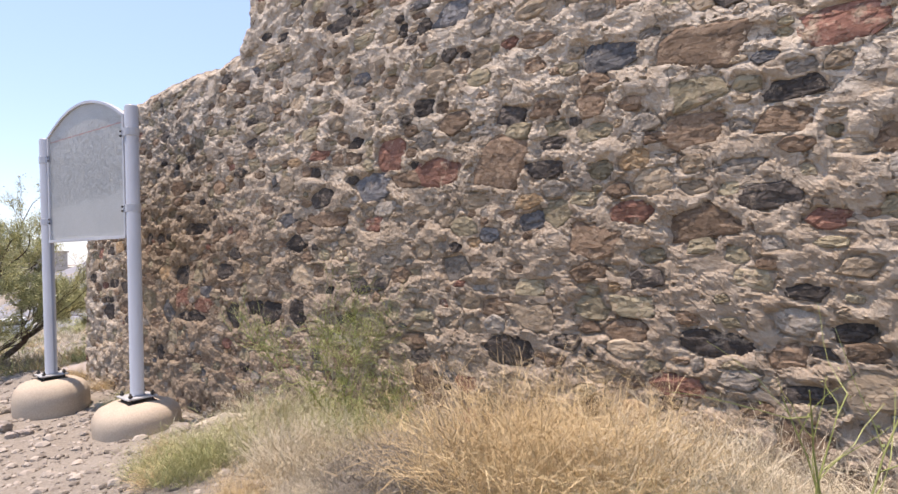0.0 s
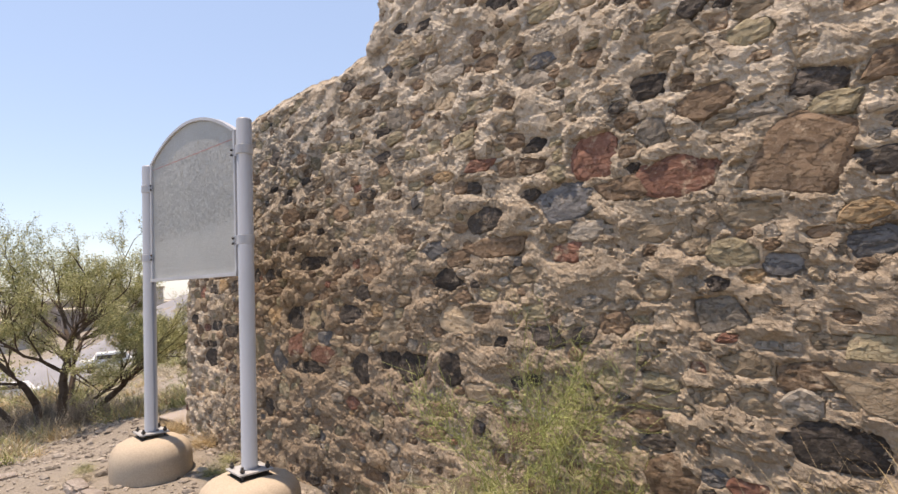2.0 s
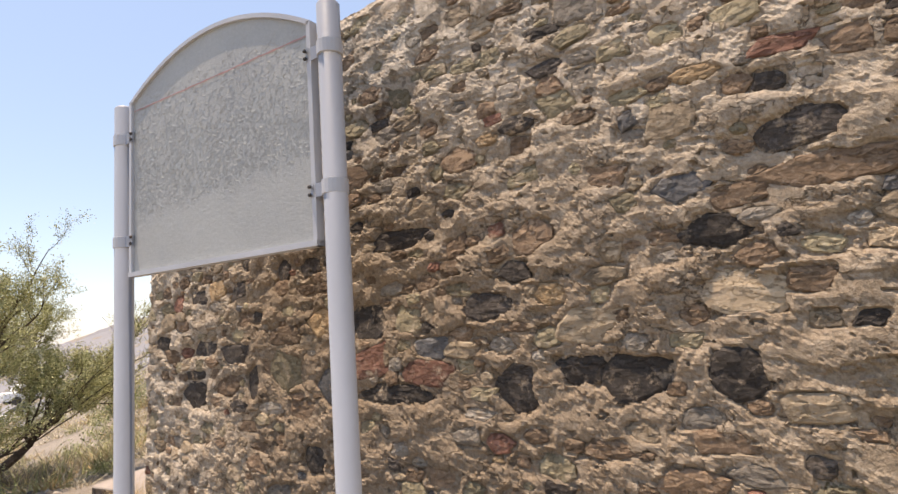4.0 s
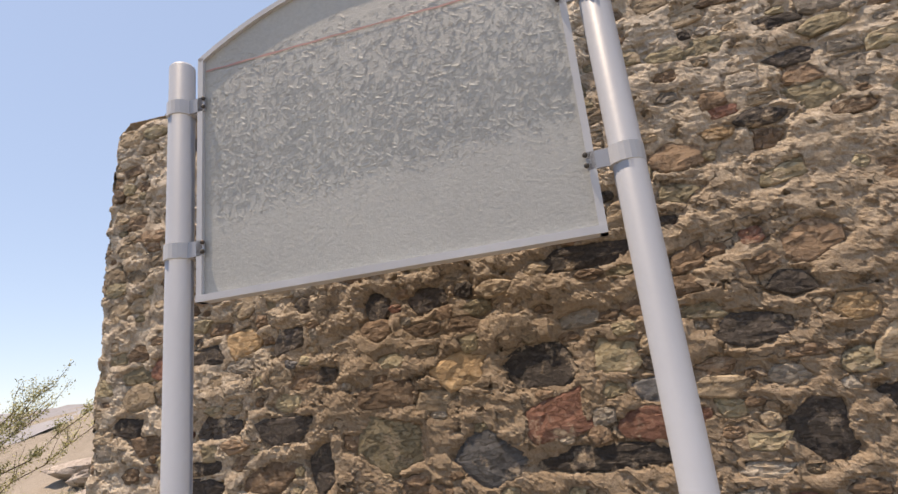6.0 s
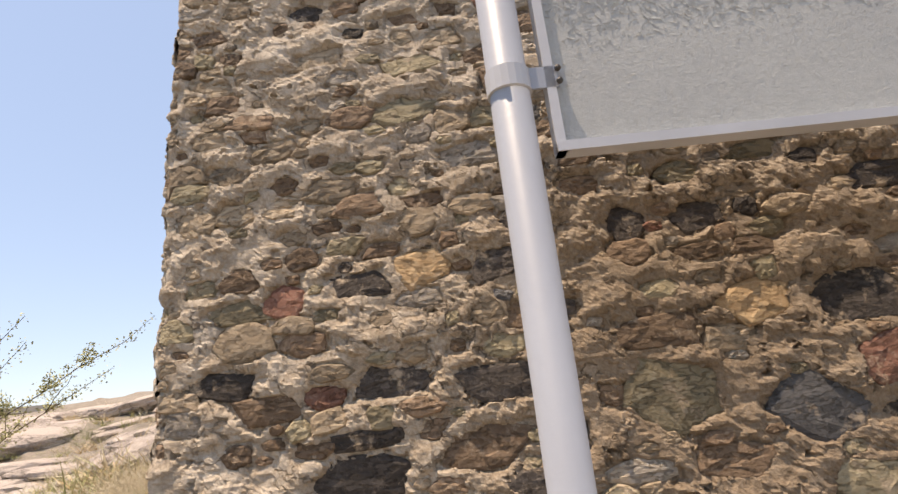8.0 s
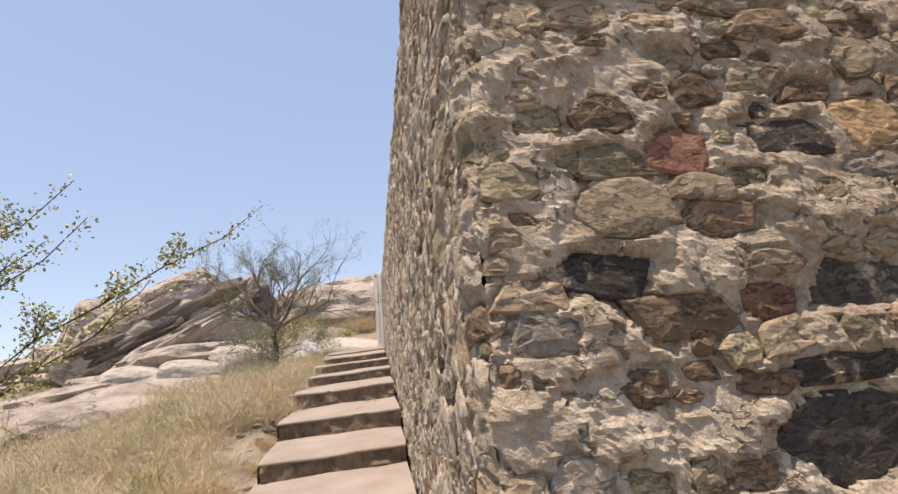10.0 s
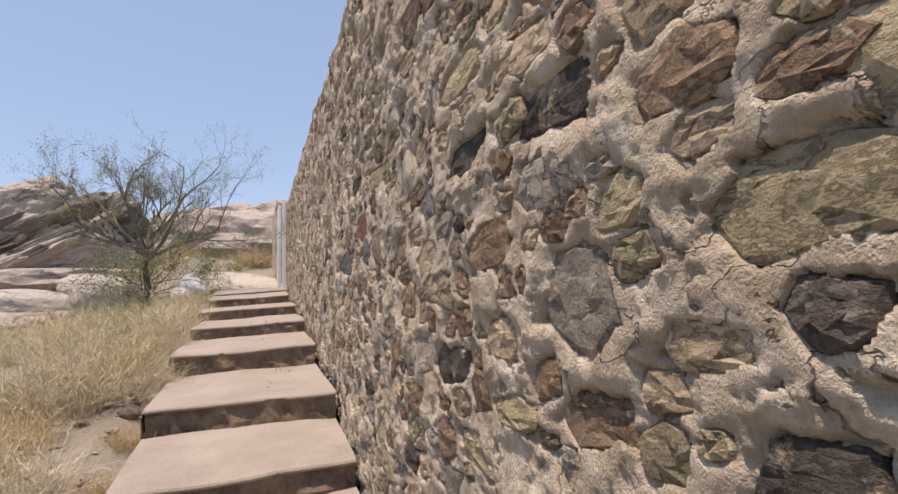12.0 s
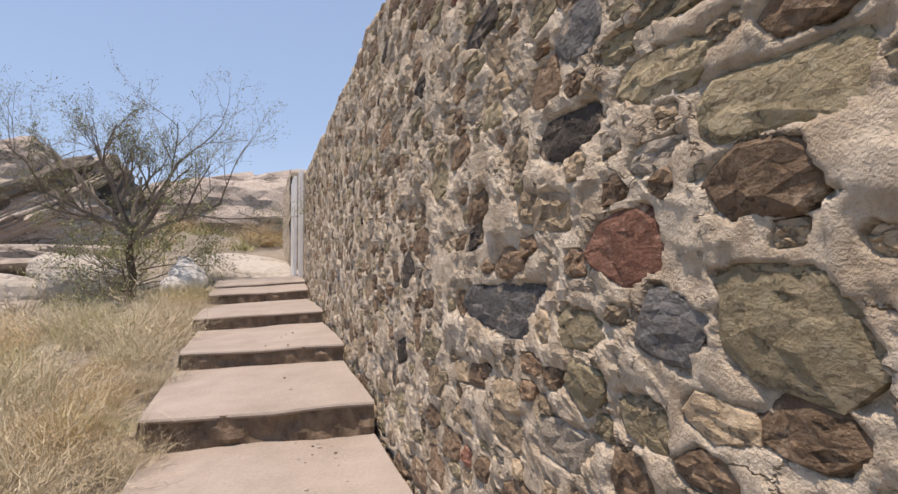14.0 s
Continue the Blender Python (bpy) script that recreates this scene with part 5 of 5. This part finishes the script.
def acacia():
    at = Vector((-3.0, -0.75, ground_z(-3.0, -0.75) - 0.05))
    t = thing("acacia_tree", at, "wide low acacia tree with dark crooked stems and thin green leaves", "tree")
    leaves = Soup()
    rng = random.Random(77)
    # crooked stems, bare below; branches reach up and out into a flat, airy crown
    stems = (((0.0, 0.0), ((0.06, 0.02, 0.45), (-0.03, 0.05, 0.85), (0.12, 0.10, 1.30)), 0.075),
             ((-0.22, -0.18), ((-0.36, -0.22, 0.40), (-0.32, -0.40, 0.72), (-0.80, -0.75, 1.15)), 0.06),
             ((0.16, 0.22), ((0.24, 0.42, 0.34), (0.30, 0.74, 0.62), (0.36, 1.05, 0.95)), 0.06),
             ((-0.35, 0.12), ((-0.65, 0.25, 0.42), (-0.85, 0.32, 0.8), (-1.35, 0.50, 1.2)), 0.055),
             ((-0.45, -0.35), ((-0.75, -0.65, 0.4), (-0.95, -0.95, 0.75), (-1.4, -1.55, 1.15)), 0.05))
    for (x, y), knees, r in stems:
        soup = Soup()
        pts = [Vector((x, y, 0))] + [Vector(k) for k in knees]
        line = []
        for p, q in zip(pts, pts[1:]):
            line += [p.lerp(q, k / 3) + Vector((rng.gauss(0, 0.012), rng.gauss(0, 0.012), 0)) for k in range(3)]
        line.append(pts[-1])
        soup.tube(line, [r * (1 - 0.45 * k / (len(line) - 1)) for k in range(len(line))], 7)
        out = Vector((pts[-1].x - 0.0, pts[-1].y, 0))
        for k in range(7):
            turn = 2 * math.pi * (k + rng.random()) / 7
            d = Vector((math.cos(turn), math.sin(turn), rng.uniform(0.3, 0.9))) + out * 0.35
            at_ = pts[-1] if k < 5 else pts[-2]
            grow(soup, leaves, rng, at_, d.normalized(), rng.uniform(0.8, 1.12) * (0.55 if y > 0.2 else 1.0), r * 0.45, 3, 0.46, 0.32, 0.021, 90, 0.13, 4, 0.25)
        soup.make("stem", BARK, t, "dark crooked stem with its branches")
    # the long spray that reaches towards the stairs
    soup = Soup()
    tips = ((-0.64, 1.07, 1.95), (-1.20, 0.78, 1.96), (-1.10, 0.71, 1.80), (-1.30, 0.66, 1.84), (-0.95, 1.17, 1.71), (-1.20, 0.63, 1.72))
    for tip in tips:
        c = Vector(tip) - at
        a = Vector((0.15, 0.4, 0.45))
        b = a.lerp(c, 0.55) + Vector((0, 0, -0.18))
        pts = [a * (1 - u) ** 2 + b * 2 * u * (1 - u) + c * u * u + Vector((rng.gauss(0, 0.015), rng.gauss(0, 0.015), rng.gauss(0, 0.015))) for u in [k / 14 for k in range(15)]]
        soup.tube(pts, [0.010 * (1 - 0.85 * k / 14) for k in range(15)], 5)
        for k in range(5, 15):
            for _ in range(60):
                leaves.leaf(pts[k].lerp(pts[k - 1], rng.random()) + Vector((rng.gauss(0, 0.02), rng.gauss(0, 0.02), rng.gauss(0, 0.015))), Vector((rng.gauss(0, 1), rng.gauss(0, 1), rng.gauss(0.3, 0.7))).normalized(), rng.uniform(0.009, 0.019), rng)
            for _ in range(2 if k < 13 else 0):
                e = ((pts[k] - pts[k - 1]).normalized() + Vector((rng.gauss(0, 0.5), rng.gauss(0, 0.5), rng.uniform(0.2, 1.0)))).normalized()
                reach = rng.uniform(0.15, 0.32) * (0.4 if tip is tips[0] else 1.0)
                grow(soup, leaves, rng, pts[k], e, reach, 0.003, 0, 0.5, 0.3, 0.03, 0, 0.15, 3)
                q = pts[k]
                for _ in range(130):
                    leaves.leaf(q + e * rng.uniform(0.02, reach) + Vector((rng.gauss(0, 0.02), rng.gauss(0, 0.02), rng.gauss(0, 0.02))), Vector((rng.gauss(0, 1), rng.gauss(0, 1), rng.gauss(0.3, 0.7))).normalized(), rng.uniform(0.009, 0.019), rng)
    soup.make("spray", BARK, t, "long thin thorny branch")
    tagged(leaves.make("crown", LEAF, t, "thin green crown of small leaves"), kind="stuff")


def bare_tree():
    at = Vector((-2.03, 10.1, ground_z(-2.03, 10.1) - 0.05))
    t = thing("thorn_tree", at, "small thorn tree, grey stem, sparse upswept twigs with few leaves", "tree")
    leaves, rng = Soup(), random.Random(19)
    soup = Soup()
    pts = [Vector((0, 0, 0)), Vector((0.03, 0, 0.35)), Vector((-0.02, 0, 0.65)), Vector((0, 0, 0.95))]
    soup.tube(pts, [0.055, 0.048, 0.042, 0.036], 7)
    soup.make("trunk", BARK, t, "dark lower trunk")
    for d, L in (((-0.75, 0.1, 0.95), 1.15), ((-0.45, -0.3, 1.1), 1.05), ((-0.95, 0.2, 0.6), 1.05), ((0.55, 0.2, 0.85), 1.1), ((0.85, 0, 0.75), 1.15), ((0.15, 0.3, 1.1), 0.85), ((-0.2, -0.4, 1.0), 0.9), ((0.65, -0.3, 0.6), 0.9), ((-0.6, 0.4, 0.5), 0.8)):
        soup = Soup()
        grow(soup, leaves, rng, Vector((0, 0, rng.uniform(0.72, 0.95))), Vector((d[0] * 1.12 - 0.08, d[1], d[2])).normalized(), L * 0.97, 0.038, 4, 0.46, 0.30, 0.018, 9, 0.11, 4)
        soup.make("branch", GREYTWIG, t, "upswept grey branch with fine twigs")
    # low skirt of twigs
    for k in range(24):
        soup = Soup()
        a = rng.uniform(0, 6.283)
        grow(soup, leaves, rng, Vector((0.1 * math.cos(a), 0.1 * math.sin(a), rng.uniform(0.0, 0.5))), Vector((math.cos(a), math.sin(a), rng.uniform(0.1, 0.5))).normalized(), rng.uniform(0.6, 0.95), 0.010, 2, 0.5, 0.2, 0.026, 24, 0.14, 3)
        soup.make("branch", GREYTWIG, t, "low grey branch")
    tagged(leaves.make("crown", DULLLEAF, t, "sparse dusty green leaves"), kind="stuff")


def scrub(name, at, height, stems, seed, label, leaf_material_, lean=0.5, depth=3):
    t = thing(name, at, label, "shrub")
    rng, leaves = random.Random(seed), Soup()
    near = height < 1.01
    for k in range(stems):
        a = 2 * math.pi * k / stems + rng.uniform(-0.4, 0.4)
        soup = Soup()
        reach = lean * rng.uniform(0.3, 1.3)
        grow(soup, leaves, rng, Vector((0.03 * math.cos(a), 0.03 * math.sin(a), 0)), Vector((reach * math.cos(a), reach * math.sin(a), 1)).normalized(), height * rng.uniform(0.4, 0.66), 0.0042 * height, depth, 0.50 if near else 0.40, 0.38, 0.010 if near else 0.05, 1 if near else 7, 0.15, 3)
        soup.make("stem", leaf_material_, t, "thin green stem with wiry twigs")
    tagged(leaves.make("leaves", leaf_material_, t), kind="stuff")


acacia()
bare_tree()
gz = ground_z(5.3, -0.36)
scrub("broom_shrub", (5.3, -0.36, gz + 0.02), 0.86, 6, 5, "wiry light-green broom shrub growing at the wall's foot", BROOM, 0.6, 4)
scrub("broom_shrub", (5.08, -0.38, gz - 0.02), 0.3, 4, 6, "low wiry green shrub at the wall's foot", BROOM, 1.1, 4)
scrub("broom_shrub", (5.55, -0.3, gz), 0.5, 4, 9, "low wiry green shrub at the wall's foot", BROOM, 1.1, 4)
scrub("weed", (7.85, -0.75, ground_z(7.85, -0.75)), 1.0, 4, 7, "thin tall weed with bare forked stems", BROOM, 0.35, 1)
rng = random.Random(61)
for k in range(34):
    x, y = -6.5 - 30 * rng.random() ** 1.2, rng.uniform(-12, 10)
    scrub("desert_bush", (x, y, ground_z(x, y) - 0.05), rng.uniform(1.0, 1.9), 9, 200 + k, "dusty grey-green desert bush on the open ground", DULLLEAF if k % 3 else LEAF, 1.0, 2)
scrub("green_bush", (-11.2, 15.0, ground_z(-11.2, 15.0)), 1.0, 14, 8, "dark green bush on the skyline", DULLLEAF, 0.9)


# ---------------------------------------------------------------- far buildings
def far_house(at, w, d, h, turn, material, seed, windows=True):
    t = thing("house", at, "low flat-roofed house far off on the plain", "house", "houses on the plain")
    t.rotation_euler = (0, 0, radians(turn))
    part("wall", box_bm(-w / 2, -d / 2, -1.0, w / 2, d / 2, h), material, t)
    part("roof", box_bm(-w / 2 - 0.2, -d / 2 - 0.2, h, w / 2 + 0.2, d / 2 + 0.2, h + 0.35), LEDGE, t, "flat roof with a low parapet")
    if not windows:
        return
    n = max(2, int(w / 3.5))
    for k in range(n):
        x = -w / 2 + w * (k + 0.5) / n
        for sy in (-1, 1):
            part("window", box_bm(x - 0.5, sy * d / 2 - 0.05, h * 0.4, x + 0.5, sy * d / 2 + 0.05, h * 0.4 + 1.1), BOLT, t)
    for sx in (-1, 1):
        part("window", box_bm(sx * w / 2 - 0.05, -0.5, h * 0.4, sx * w / 2 + 0.05, 0.5, h * 0.4 + 1.1), BOLT, t)


def build_yard():
    """A broad grey gravel road on the plain, laid on the ground."""
    xs, ys = np.linspace(-84, -33, 52), np.linspace(-60, 60, 81)
    v = [(x + 3 * math.sin(y * 0.07), y, ground_z(x + 3 * math.sin(y * 0.07), y) + 0.06) for x in xs for y in ys]
    n = len(ys)
    f = [(i * n + j, (i + 1) * n + j, (i + 1) * n + j + 1, i * n + j + 1) for i in range(len(xs) - 1) for j in range(n - 1)]
    tagged(mesh_object("road", v, f, ASPHALT, smooth=True), "broad grey gravel road on the plain far off", "road", kind="structure")


def parked_car(x, y, turn, paint):
    t = thing("car", (x, y, ground_z(x, y) + 0.06), "white car parked far off on the grey plain", "car", "cars parked on the plain")
    t.rotation_euler = (0, 0, radians(turn))
    part("body", box_bm(-2.1, -0.85, 0.35, 2.1, 0.85, 0.95, 0.12), paint, t)
    bm = box_bm(-1.25, -0.78, 0.93, 1.45, 0.78, 1.5, 0.1)
    for v in bm.verts:
        if v.co.z > 1.3:
            v.co.x *= 0.78
            v.co.y *= 0.9
    part("cabin", bm, paint, t)
    for sy in (-1, 1):
        part("window", box_bm(-0.95, sy * 0.76 - 0.03, 1.02, 1.1, sy * 0.76 + 0.03, 1.34, 0.02), BOLT, t, "dark side window")
        for wx in (-1.3, 1.3):
            bm = lathe_bm([(0.2, -0.1), (0.32, -0.09), (0.33, 0.09), (0.2, 0.1)], 14)
            bmesh.ops.transform(bm, matrix=pose(wx, sy * 0.78, 0.33, 90, 0, 0), verts=bm.verts)
            part("wheel", bm, BOLT, t, "dark wheel")


ASPHALT = concrete_material("grey_road", (0.17, 0.17, 0.18), (0.27, 0.27, 0.285), 0.08, 0.02)
build_yard()
for x, y, turn in ((-47, 9.5, 80), (-50, 14.0, 95), (-56, 4.0, 70)):
    parked_car(x, y, turn, WHITE)
rng = random.Random(4)
for k in range(16):
    x, y = -110 - 60 * rng.random(), -34 + 5.2 * k + rng.uniform(-3, 3)
    far_house((x, y, ground_z(x, y)), rng.uniform(8, 18), rng.uniform(8, 12), rng.uniform(3.2, 6.5), rng.uniform(-20, 20), (PALEROCK, LEDGE, ROCK, STEP)[k % 4], k)
far_house((-27.5, 29.2, 2.5), 6.5, 4.0, 1.3, 35, RISER, 50, False)


# ---------------------------------------------------------------- the stones of the walls
build_stones(WALL_SOUTH, SOUTH_STONES, (-7.2, -0.1, 2.7), random.Random(21))
build_stones(WALL_WEST, WEST_STONES, (0.1, 5.0, 3.0), random.Random(22))
